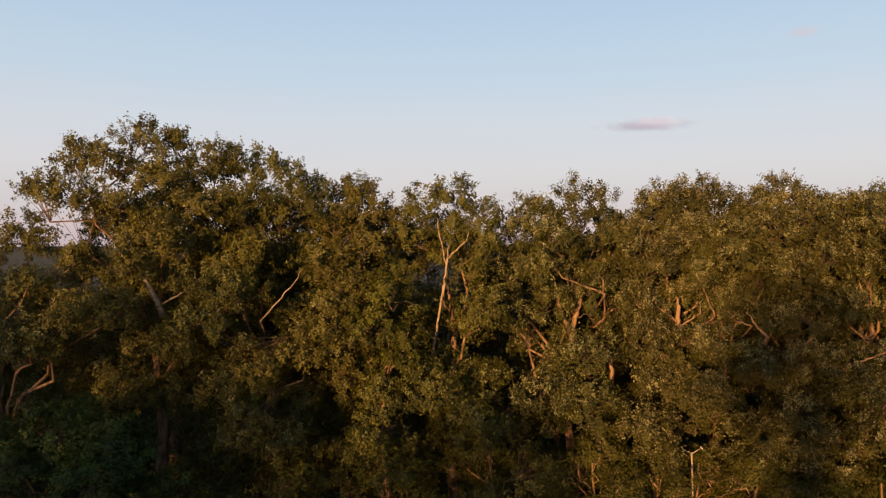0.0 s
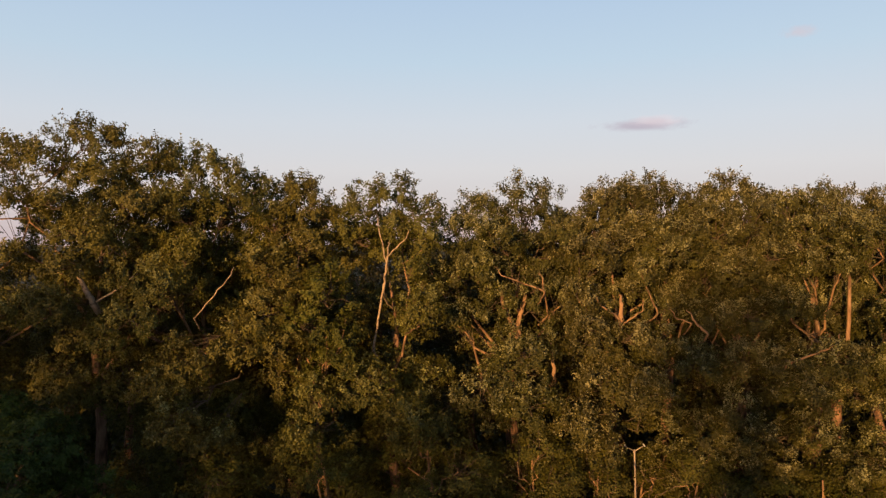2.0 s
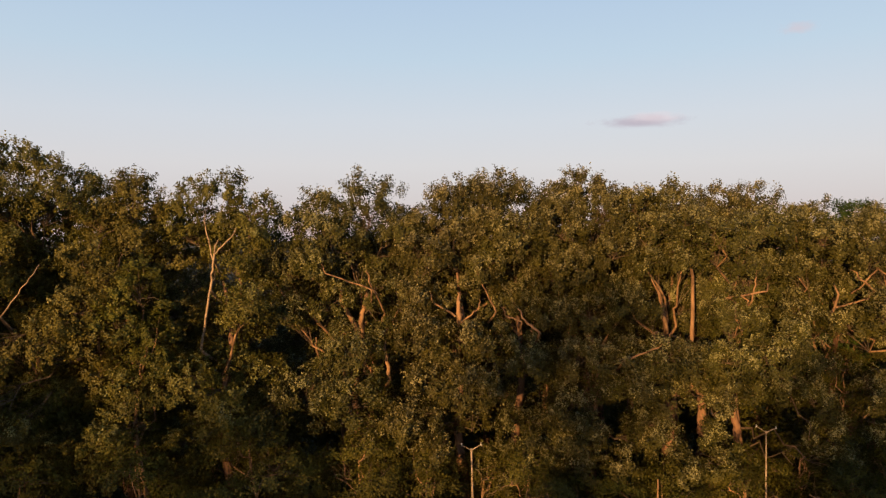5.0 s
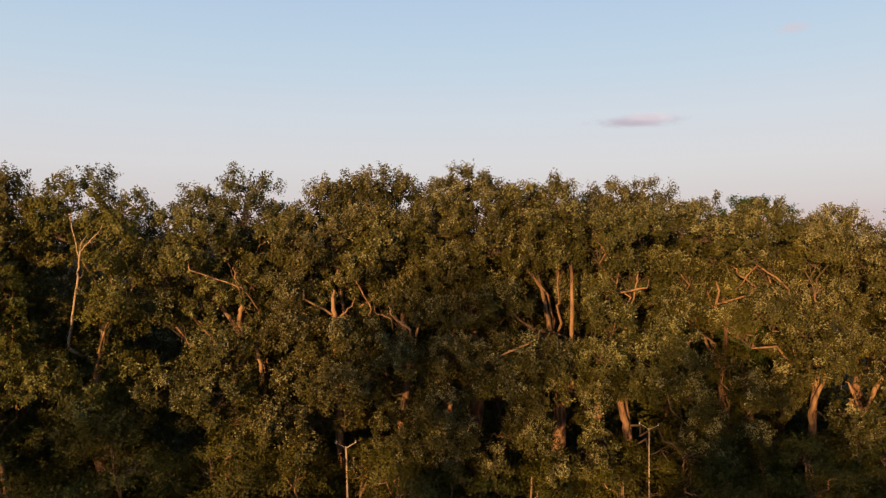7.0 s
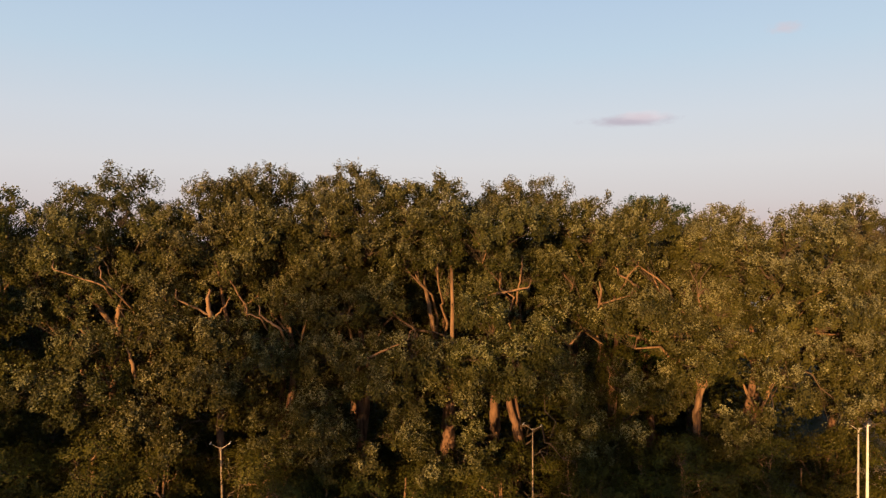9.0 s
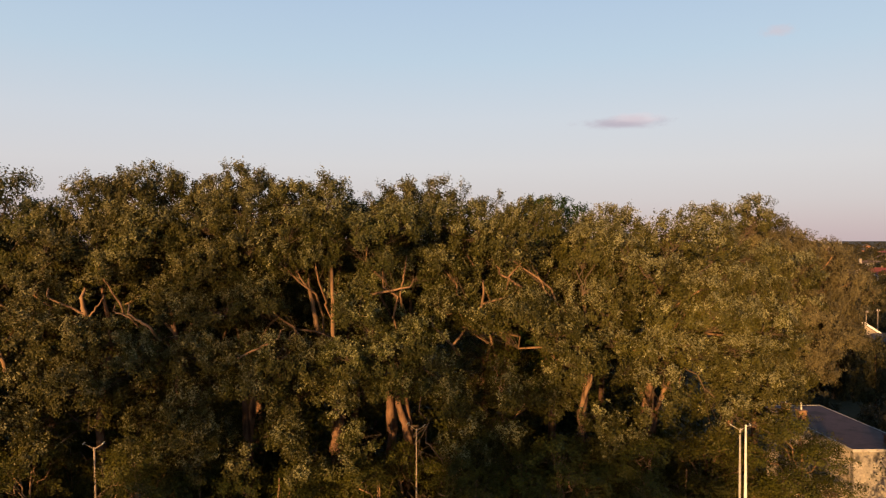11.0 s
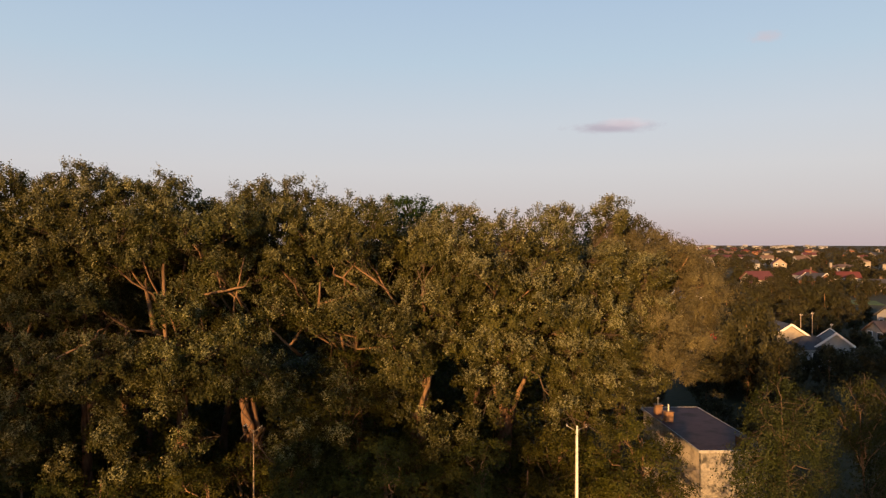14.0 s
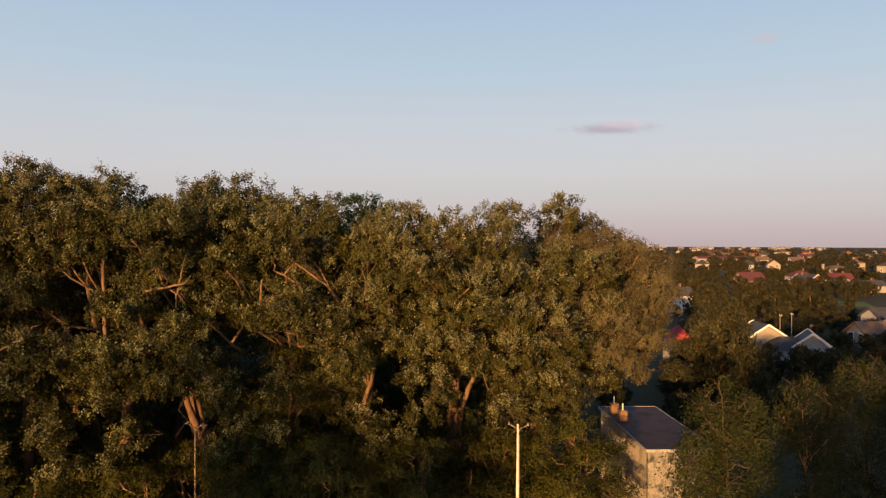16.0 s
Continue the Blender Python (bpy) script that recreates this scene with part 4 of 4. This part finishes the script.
for cy_, s in ((6.4, 0.5), (8.4, 0.46)):
    ch = part("chimney", bm_mesh("chimney", box_bm(s, s, 0.6, 0.02, at=(0, 0, 0.3)), BRICK), bld, "orange brick chimney stack", loc=(0.42, cy_, BH + 0.14))
    part("cap", bm_mesh("cap", box_bm(s + 0.08, s + 0.08, 0.07, 0.015, at=(0, 0, 0.63)), BRICK), ch)
    part("flue_pipe", pole_mesh("flue_pipe", 0.45, 0.055, 0.055, TIN), ch, "bright metal flue", loc=(0, 0, 0.66))
vent = part("roof_vent", bm_mesh("roof_vent", box_bm(0.6, 0.6, 0.45, 0.02, at=(0, 0, 0.22)), FELT), bld, "dark box vent", loc=(2.75, 0.9, BH + 0.14))
part("lid", bm_mesh("lid", box_bm(0.7, 0.7, 0.06, 0.01, at=(0, 0, 0.48)), FELT), vent)

# ---- houses of the town ----
def gable_roof(w, d, rise, over, thick=0.18):
    """Two slopes with thickness; the ridge runs along x."""
    bm = bmesh.new()
    hw, hd = w / 2 + over, d / 2 + over
    drop = rise * over / (d / 2)
    prof = [(-hd, -drop), (0, rise), (hd, -drop), (hd, -drop + thick), (0, rise + thick), (-hd, -drop + thick)]
    lo = [bm.verts.new((-hw, p[0], p[1])) for p in prof]
    hi = [bm.verts.new((hw, p[0], p[1])) for p in prof]
    for i in range(6):
        j = (i + 1) % 6
        bm.faces.new((lo[i], hi[i], hi[j], lo[j]))
    for row in (lo, hi):
        bm.faces.new((row[0], row[1], row[4], row[5]))
        bm.faces.new((row[1], row[2], row[3], row[4]))
    bmesh.ops.recalc_face_normals(bm, faces=bm.faces)
    return bm


def hip_roof(w, d, rise, over):
    bm = bmesh.new()
    hw, hd = w / 2 + over, d / 2 + over
    b = [bm.verts.new(p) for p in ((-hw, -hd, 0), (hw, -hd, 0), (hw, hd, 0), (-hw, hd, 0))]
    run = max(0.2, hw - hd)
    t = [bm.verts.new(p) for p in ((-run, 0, rise), (run, 0, rise))]
    for f in ((b[0], b[1], t[1], t[0]), (b[1], b[2], t[1]), (b[2], b[3], t[0], t[1]), (b[3], b[0], t[0]), (b[3], b[2], b[1], b[0])):
        bm.faces.new(f)
    return bm


def house(x, y, turn, w, d, h, rise, wall_mat, roof_mat, label, hip=False, chimney=True, wins=2, rows=1, name="house", over=0.45, verge=False):
    root = new(name)
    root.matrix_world = pose(x, y, 0, 0, 0, turn)
    tagged(root, label, "house", "houses of the town")
    bm = bmesh.new()
    if hip:
        bmesh.ops.create_cube(bm, size=1, matrix=Matrix.Translation((0, 0, h / 2)) @ Matrix.Diagonal((w, d, h, 1)))
    else:
        prof = [(-d / 2, 0), (d / 2, 0), (d / 2, h), (0, h + rise), (-d / 2, h)]
        lo = [bm.verts.new((-w / 2, p[0], p[1])) for p in prof]
        hi = [bm.verts.new((w / 2, p[0], p[1])) for p in prof]
        for i in range(5):
            j = (i + 1) % 5
            bm.faces.new((lo[i], lo[j], hi[j], hi[i]))
        bm.faces.new(lo)
        bm.faces.new(hi)
        bmesh.ops.recalc_face_normals(bm, faces=bm.faces)
    part("wall", bm_mesh("wall", bm, wall_mat), root)
    rb = hip_roof(w, d, rise, over) if hip else gable_roof(w, d, rise, over)
    roof = part("roof", bm_mesh("roof", rb, roof_mat), root, loc=(0, 0, h + 0.01))
    if verge:
        slope, run = math.degrees(math.atan2(rise, d / 2)), math.hypot(rise, d / 2) + over + 0.15
        for sx in (-1, 1):
            for sy in (-1, 1):
                vb = part("verge_board", bm_mesh("verge_board", box_bm(0.12, run, 0.26, 0.01), TRIM), roof, "white verge board")
                vb.matrix_local = pose(sx * (w / 2 + over), sy * (d / 4 + over / 2), rise / 2 - rise * over / d + 0.14, -sy * slope, 0, 0)
    if chimney:
        part("chimney", bm_mesh("chimney", box_bm(0.5, 0.5, 1.2, 0.02), BROWNROOF), roof, "brown chimney", loc=(w * 0.2, d * 0.12, rise + 0.3))
    sides = [(w, -d / 2, 0), (d, -w / 2, 90), (d, -w / 2, -90)]
    for length, off, ang in sides:
        for r in range(rows):
            for i in range(wins):
                u = (i + 0.5) / wins * length - length / 2
                zc = 1.6 + r * 2.6
                if zc + 0.7 > h + (0 if ang == 0 else rise * 0.3):
                    continue
                win = part("window", bm_mesh("window", box_bm(1.2, 0.10, 1.3, 0.01), TRIM), root, "white framed window")
                win.matrix_local = pose(0, 0, 0, 0, 0, ang) @ pose(u, off - 0.02, zc)
                part("pane", bm_mesh("pane", box_bm(0.98, 0.03, 1.08, at=(0, -0.05, 0)), PANE), win)
    return root


house(86.3, 96.3, 86, 4.5, 5.8, 3.6, 1.9, PALE, SLATE, "white-gabled house with a grey roof among gardens", wins=1, verge=True, chimney=False)
house(88.2, 93.2, 0, 5.4, 3.6, 2.7, 1.5, WHITE, SLATE, "low wing with a dark hipped roof", hip=True, chimney=False, wins=1, name="house_wing")
house(91.3, 93.0, 68, 4.4, 5.2, 2.7, 2.0, WHITE, SLATE, "small grey-roofed wing with white verge boards", verge=True, chimney=False, wins=1, name="house_wing", rows=2)
house(70.8, 85, 10, 2.4, 2.4, 4.9, 1.7, PALE, BRIGHTRED, "small shed with a bright red roof", hip=True, chimney=False, wins=1, name="shed", over=0.25)
house(102.2, 172, 5, 6.5, 5.0, 4.2, 1.6, TRIM, SLATE, "white house with a dark roof behind trees", wins=2)
house(167.4, 273, 8, 9, 8, 2.6, 2.8, PALE, MAROON, "house with a maroon roof behind trees")
house(149, 238, 80, 6, 4, 2.3, 1.7, PALE, REDROOF, "small house with a sunlit cream gable", wins=1)
house(186.7, 266.4, 105, 9, 8, 2.6, 2.4, WALLBRICK, SLATE, "orange brick house with a grey gabled roof", verge=True)
house(197.5, 292, 0, 9, 7, 3.2, 2.3, WHITE, REDROOF, "house with a salmon-red hipped roof", hip=True)
house(237, 333, 18, 11.5, 8, 5, 1.5, WHITE, BROWNROOF, "two-storey white house with a low brown roof", hip=True, rows=2, wins=3)
house(208.6, 283, -15, 8, 7, 2.8, 2.0, WHITE, REDROOF, "low house with a red gabled roof")
house(194, 242, 5, 10, 6, 2.4, 1.5, PALE, SLATE, "low house with a dark grey roof")
house(190, 303, 5, 7.5, 7, 4.2, 1.9, WHITE, MAROON, "white house under a maroon hipped roof", hip=True)
house(242, 403, 70, 8, 7, 4.8, 2.6, PALE, REDROOF, "tall gabled cream house with a red roof", rows=2)
house(298, 483, 5, 9.4, 8, 5.2, 2.4, WHITE, BROWNROOF, "sunlit white house with a brown roof", wins=3)
house(236, 423, 10, 6, 6, 4.4, 1.8, WHITE, SLATE, "small white house between trees")
house(294, 523, -8, 8, 7, 5.0, 2.2, WHITE, BROWNROOF, "white house with a steep brown roof")
house(116.0, 113.5, 3, 12.0, 4.6, 2.3, 1.5, PALE, BROWNROOF, "low house with a brown roof and chimneys")
house(128, 131, 5, 9, 5, 3.0, 1.5, WHITE, SLATE, "white house with a dark grey roof")
house(277, 562, 6, 36, 12, 5.2, 1.6, WHITE, REDROOF, "long low pale hall with a red-brown roof", wins=9, chimney=False)
stack = tagged(new("brick_stack"), "tall square pale brick stack among houses", "chimney stack")
stack.location = (211.8, 300, 0)
part("shaft", bm_mesh("shaft", box_bm(0.8, 0.8, 7.8, 0.04, at=(0, 0, 3.9)), PALE), stack)
part("cap", bm_mesh("cap", box_bm(0.95, 0.95, 0.2, 0.03, at=(0, 0, 7.9)), PALE), stack)
rng = np.random.default_rng(5)
WALLS, ROOFS = (WHITE, PALE, WHITE, WALLBRICK, PALE), (REDROOF, SLATE, BROWNROOF, MAROON, SLATE)
TALK = {id(WHITE): "white", id(PALE): "cream", id(WALLBRICK): "brick"}
TALKR = {id(REDROOF): "red", id(SLATE): "grey", id(BROWNROOF): "brown", id(MAROON): "maroon"}
for i in range(80):
    D = 430 * (800 / 430) ** rng.uniform() if i < 10 else 800 * (2000 / 800) ** rng.uniform()
    ang = radians(rng.uniform(15, 36))
    hx, hy = 39.9 + D * math.sin(ang), D * math.cos(ang)
    if i >= 60:
        ang = radians(rng.uniform(-34, 14))
        hx, hy = D * math.sin(ang), max(250.0, D * math.cos(ang))
    wm, rm = WALLS[rng.integers(5)], ROOFS[rng.integers(5)]
    house(hx, hy, rng.uniform(-60, 60), rng.uniform(7.5, 12), rng.uniform(7, 9), rng.uniform(3, 4.8), rng.uniform(1.8, 3.0), wm, rm,
          "distant %s house with a %s roof among trees" % (TALK[id(wm)], TALKR[id(rm)]), hip=bool(rng.integers(2)), chimney=D < 700, wins=2 if D < 800 else 1)

# distant blocks on the horizon
def block(x, y, turn, w, d, h, label):
    root = new("apartment_block")
    root.matrix_world = pose(x, y, 0, 0, 0, turn)
    tagged(root, label, "building", "blocks on the horizon")
    part("wall", bm_mesh("wall", box_bm(w, d, h, at=(0, 0, h / 2)), WHITE), root)
    part("roof", bm_mesh("roof", box_bm(w + 0.6, d + 0.6, 0.8, at=(0, 0, h + 0.4)), SLATE), root)
    for fl in range(int(h / 3.4)):
        part("window", bm_mesh("window", box_bm(w * 0.9, 0.2, 1.3, at=(0, -d / 2, 1.9 + fl * 3.2)), PANE), root, "dark band of windows")


for i in range(52):
    ang = radians(rng.uniform(16, 30) if i < 44 else rng.uniform(-32, -20))
    D = rng.uniform(2300, 3300)
    block(39.9 + D * math.sin(ang), D * math.cos(ang), rng.uniform(-25, 25), rng.uniform(6, 22), 14, rng.uniform(4, 7.5), "pale sunlit apartment block on the horizon")

# meadow strip
bm = box_bm(10, 16, 0.06, at=(0, 0, 0.03))
mw = tagged(new("meadow", bm_mesh("meadow", bm, FIELD)), "bright green strip of meadow between gardens", "meadow", kind="structure")
mw.matrix_world = pose(158.6, 195, 0, 0, 0, -25)

# utility poles
for ux, uy, uh in ((92.4, 103, 6.2), (94.1, 103, 6.4), (97.5, 104, 4.6)):
    up = tagged(new("utility_pole"), "weathered pole with a crossarm and insulators", "utility pole", "utility poles in the town")
    up.location = (ux, uy, 0)
    part("post", pole_mesh("post", uh, 0.075, 0.05, RUSTY, 8), up)
    ca = part("crossarm", bm_mesh("crossarm", box_bm(0.42, 0.06, 0.07), RUSTY), up, loc=(0, -0.1, uh - 0.3))
    for s in (-0.17, 0.17):
        part("insulator", pole_mesh("insulator", 0.14, 0.04, 0.025, TRIM, 8), ca, loc=(s, 0, 0.06))

wire = tagged(new("overhead_wire"), "thin dark wire hung between utility poles", "wire", "wires between the poles")
v, f = [], []
tube(curve_points(np.random.default_rng(1), np.array((87.0, 108.0, 6.3)), np.array((92.4, 102.9, 5.95)), 7, -0.15, 0.0), [0.012] * 7, 4, v, f)
tube(curve_points(np.random.default_rng(1), np.array((92.4, 102.9, 5.95)), np.array((94.1, 102.9, 6.15)), 7, -0.1, 0.0), [0.012] * 7, 4, v, f)
part("cable", mesh_from("cable", v, f, FELT), wire)

# ---- garden and town trees ----
def town_tree(seed, H, R, count, leaf, name="garden_tree", label="olive-green garden tree in low sun"):
    rng = np.random.default_rng(seed)
    root = tagged(new(name), label, "tree", "trees of the town")
    v, f = [], []
    tube(np.array([(0, 0, -0.2), (0.1, 0, H * 0.3), (0, 0.1, H * 0.75)]), (0.28, 0.2, 0.06), 8, v, f)
    part("trunk", mesh_from("trunk", v, f, BARK, True), root)
    masses = crown_lobes(rng, H, R, H * 0.02, 15)
    for m in masses[:6]:
        lv, lf = [], []
        tube(curve_points(rng, np.array((0, 0, H * 0.3)), np.array(m[:3]), 5, 0.2, 0.1), np.linspace(0.1, 0.03, 5), 5, lv, lf)
        part("limb", mesh_from("limb", lv, lf, BARK, True), root)
    k = dict(shoots=4, shoot=R * 0.3, spread=0.6, rise=0.4, leaf=leaf, up=0.3, tips=0.0)
    pos, ax = [], []
    for cx, cy, cz, r in masses:
        d = rng.normal(size=(14, 3))
        d /= np.linalg.norm(d, axis=1)[:, None]
        pos.append(np.array((cx, cy, cz)) + d * r * rng.uniform(0.5, 1.05, 14)[:, None])
        ax.append(d)
    pos, ax = np.concatenate(pos), np.concatenate(ax)
    part("crown", leaf_mesh("crown", leaves_of(rng, pos, ax, k, count // len(pos), np.ones(len(pos)))[0], LEAF["town"]), root)
    return root


kinds = [town_tree(100 + i, 9.0, 4.0, 9000, (0.36, 0.24)) for i in range(3)]
far_kinds = [town_tree(110 + i, 9.0, 4.4, 2600, (0.8, 0.55)) for i in range(2)]
spots = [(74.4, 88, 0.85), (88.9, 120, 1.08), (84.5, 106, 0.9), (70.6, 81, 0.6), (72.5, 80, 0.58), (69.2, 80, 0.56), (66, 72, 0.5), (73, 74, 0.5), (69, 76, 0.45), (77, 80, 0.54), (80, 81, 0.54), (83.2, 80, 0.54), (86.0, 82, 0.5), (88.5, 83, 0.5), (91, 84, 0.46), (94, 87, 0.42)]
spots += [(95, 118, 0.5), (100, 117, 0.45), (104, 119, 0.5), (99, 106, 0.4), (103, 105, 0.38), (101.5, 105, 0.36), (104, 106, 0.36), (106.5, 105, 0.35), (109, 106, 0.36), (111.5, 107, 0.36), (116, 110, 0.36), (104, 98, 0.3), (107.5, 134, 0.7), (113, 133, 0.5)]
spots += [(100, 92, 0.4), (106, 96, 0.4), (62, 60, 0.42), (66, 56, 0.42), (72, 62, 0.5), (58, 66, 0.45), (80, 68, 0.4), (61, 52, 0.5)]
spots += [(108, 149, 0.86), (112, 151, 0.9), (115.5, 150, 0.82), (119, 152, 0.92), (123, 150, 0.85), (127, 153, 0.75), (104, 152, 0.8)]
spots += [(129, 162, 0.55), (134, 168, 0.6), (139, 170, 0.5), (145, 172, 0.45), (147, 215, 0.6), (152, 214, 0.35), (156, 213, 0.33), (160, 214, 0.34), (164, 213, 0.34), (169, 214, 0.55), (174, 216, 0.6), (160, 219, 0.45), (164, 221, 0.45), (168, 220, 0.42), (172, 221, 0.45), (176, 220, 0.44), (180, 221, 0.45), (184, 223, 0.46), (170, 234, 0.46), (175, 233, 0.46), (180, 235, 0.48), (185, 234, 0.46), (190, 236, 0.5), (196, 268, 0.5), (202, 270, 0.5), (207, 268, 0.45), (213, 272, 0.5), (219, 290, 0.6)]
spots += [(116, 138, 0.42), (120, 140, 0.45), (124, 142, 0.42), (128, 144, 0.45), (112, 128, 0.4), (117, 130, 0.42), (121, 126, 0.36), (108, 124, 0.4), (98, 160, 0.3), (101, 161, 0.3), (104, 162, 0.32)]
spots += [(108, 190, 0.75), (112, 200, 0.8), (117, 215, 0.85), (122, 228, 0.8), (128, 240, 0.8), (134, 252, 0.8), (120, 255, 0.85), (126, 268, 0.85), (132, 282, 0.85), (140, 262, 0.8), (140, 290, 0.85), (150, 300, 0.8), (147, 278, 0.8), (158, 300, 0.8), (165, 310, 0.8), (172, 318, 0.8)]
spots += [(118, 198, 0.9), (126, 204, 0.8), (133, 206, 0.85), (140, 208, 0.8), (150, 222, 0.7), (158, 230, 0.7), (165, 234, 0.65), (172, 238, 0.6), (180, 246, 0.6), (186, 250, 0.4)]
for i in range(48):
    spots.append((-78 + (i % 24) * 5.6 + 2 * math.sin(i * 2.3), 70 + 22 * (i // 24) + 4 * math.sin(i * 1.7), 1.3 + 0.15 * math.sin(i * 3.1)))
for i, (sx, sy, sw, sh) in enumerate(((71.0, 74, 0.8, 1.25), (74.0, 77, 0.7, 1.06), (70.4, 66, 0.6, 0.86), (74.6, 78, 0.55, 0.8), (76.0, 84, 0.6, 0.86))):
    m = pose(sx, sy, 0, 0, 0, 70 * i) @ Matrix.Diagonal((sw, sw, sh, 1))
    copy_thing(kinds[i % 3], m).matrix_basis = m
used = set()
for sx, sy, s in spots:
    i = len(used) % 3
    m = pose(sx, sy, 0, 0, 0, rng.uniform(0, 360)) @ Matrix.Diagonal((s, s, s * rng.uniform(0.9, 1.1), 1))
    if i not in used and len(used) < 3:
        kinds[i].matrix_basis = m
        used.add(i)
        continue
    ob = copy_thing(kinds[int(rng.integers(3))], m)
    ob.matrix_basis = m
for i in range(215):
    if i < 170:
        D = 320 * (950 / 320) ** rng.uniform()
        ang = radians(rng.uniform(13, 38))
    else:
        D = 260 * (900 / 260) ** rng.uniform()
        ang = radians(rng.uniform(-36, 13))
    s = rng.uniform(0.45, 0.8) if D < 420 else rng.uniform(0.6, 1.0)
    m = pose(39.9 + D * math.sin(ang), D * math.cos(ang), 0, 0, 0, rng.uniform(0, 360)) @ Matrix.Diagonal((s * 1.2, s * 1.2, s, 1))
    if i < 2:
        far_kinds[i].matrix_basis = m
    else:
        ob = copy_thing(far_kinds[int(rng.integers(2))], m)
        ob.matrix_basis = m


def far_wood():
    """Crowns beyond the near gardens, too many to count, as one mesh."""
    k = dict(shoots=4, shoot=2.0, spread=0.7, rise=0.3, leaf=(1.5, 1.1), up=0.3, tips=0.0)
    pos = []
    for i in range(900):
        D = 500 * (2700 / 500) ** (rng.uniform() ** 0.8)
        ang = radians(rng.uniform(10, 40) if i < 860 else rng.uniform(-38, 10))
        s = rng.uniform(0.6, 1.2)
        c = np.array((39.9 + D * math.sin(ang), D * math.cos(ang), 0))
        d = rng.normal(0, 1, (9, 3)) * np.array((2.6, 2.6, 2.0)) * s
        d[:, 2] = np.abs(d[:, 2]) + 2.2
        pos.append(c + d)
    pos = np.concatenate(pos)
    ax = np.tile(np.array((0, -0.5, 0.8)), (len(pos), 1))
    return leaf_mesh("far_wood", leaves_of(rng, pos, ax, k, 19, np.ones(len(pos)))[0], LEAF["town"])


tagged(new("far_wood", far_wood()), "distant dark green tree crowns between houses", "woodland", kind="stuff")

# ---- clouds ----
def cloud(x, y, z, w, h, seed, colour, strength, label):
    m, n, l, b = material("glowing_cloud")
    tc = n.new("ShaderNodeTexCoord")
    nz = n.new("ShaderNodeTexNoise")
    nz.inputs["Scale"].default_value, nz.inputs["Detail"].default_value = 3.0, 5
    mp = n.new("ShaderNodeMapping")
    mp.inputs["Location"].default_value = (seed, 0, 0)
    l.new(tc.outputs["Generated"], mp.inputs[0])
    l.new(mp.outputs[0], nz.inputs[0])
    ln = n.new("ShaderNodeVectorMath")
    ln.operation = "MULTIPLY_ADD"
    ln.inputs[1].default_value, ln.inputs[2].default_value = (2, 2, 2), (-1, -1, -1)
    l.new(tc.outputs["Generated"], ln.inputs[0])
    flat = n.new("ShaderNodeVectorMath")
    flat.operation = "MULTIPLY"
    flat.inputs[1].default_value = (1, 0, 1)
    l.new(ln.outputs[0], flat.inputs[0])
    le = n.new("ShaderNodeVectorMath")
    le.operation = "LENGTH"
    l.new(flat.outputs[0], le.inputs[0])
    ad = n.new("ShaderNodeMath")
    ad.operation = "MULTIPLY_ADD"
    ad.inputs[1].default_value = 0.9
    l.new(nz.outputs["Fac"], ad.inputs[0])
    l.new(le.outputs["Value"], ad.inputs[2])
    mr = n.new("ShaderNodeMapRange")
    mr.interpolation_type = "SMOOTHSTEP"
    mr.inputs["From Min"].default_value, mr.inputs["From Max"].default_value = 0.55, 1.35
    mr.inputs["To Min"].default_value, mr.inputs["To Max"].default_value = strength, 0.0
    l.new(ad.outputs[0], mr.inputs[0])
    # an even glow stands in for the evening light on the cloud
    em = n.new("ShaderNodeEmission")
    em.inputs["Color"].default_value = (*colour, 1)
    tr = n.new("ShaderNodeBsdfTransparent")
    mx = n.new("ShaderNodeMixShader")
    l.new(mr.outputs[0], mx.inputs[0])
    l.new(tr.outputs[0], mx.inputs[1])
    l.new(em.outputs[0], mx.inputs[2])
    l.new(mx.outputs[0], n["Material Output"].inputs["Surface"])
    bm = bmesh.new()
    bmesh.ops.create_grid(bm, x_segments=8, y_segments=4, size=0.5, matrix=Matrix.Diagonal((w, h, 1, 1)))
    bmesh.ops.rotate(bm, verts=bm.verts, matrix=Matrix.Rotation(radians(90), 3, "X"))
    for v_ in bm.verts:
        v_.co.y += 20 * math.cos(v_.co.x / w * 3)
    ob = tagged(new("cloud", bm_mesh("cloud", bm, m)), label, "cloud", kind="structure")
    ob.matrix_world = pose(x, y, z, 0, 0, math.degrees(-math.atan2(x, y)))


cloud(935, 3300, 550, 540, 90, 0.0, (0.50, 0.45, 0.52), 0.9, "small flat mauve evening cloud")
# a second glowing card paints pink sunlight over the first cloud's top
cloud(985, 3280, 566, 380, 75, 2.0, (0.80, 0.66, 0.69), 0.5, "pink sunlight painted on the evening cloud's crest")
cloud(1655, 3300, 978, 210, 80, 4.0, (0.66, 0.56, 0.60), 0.55, "faint pink wisp of cloud")
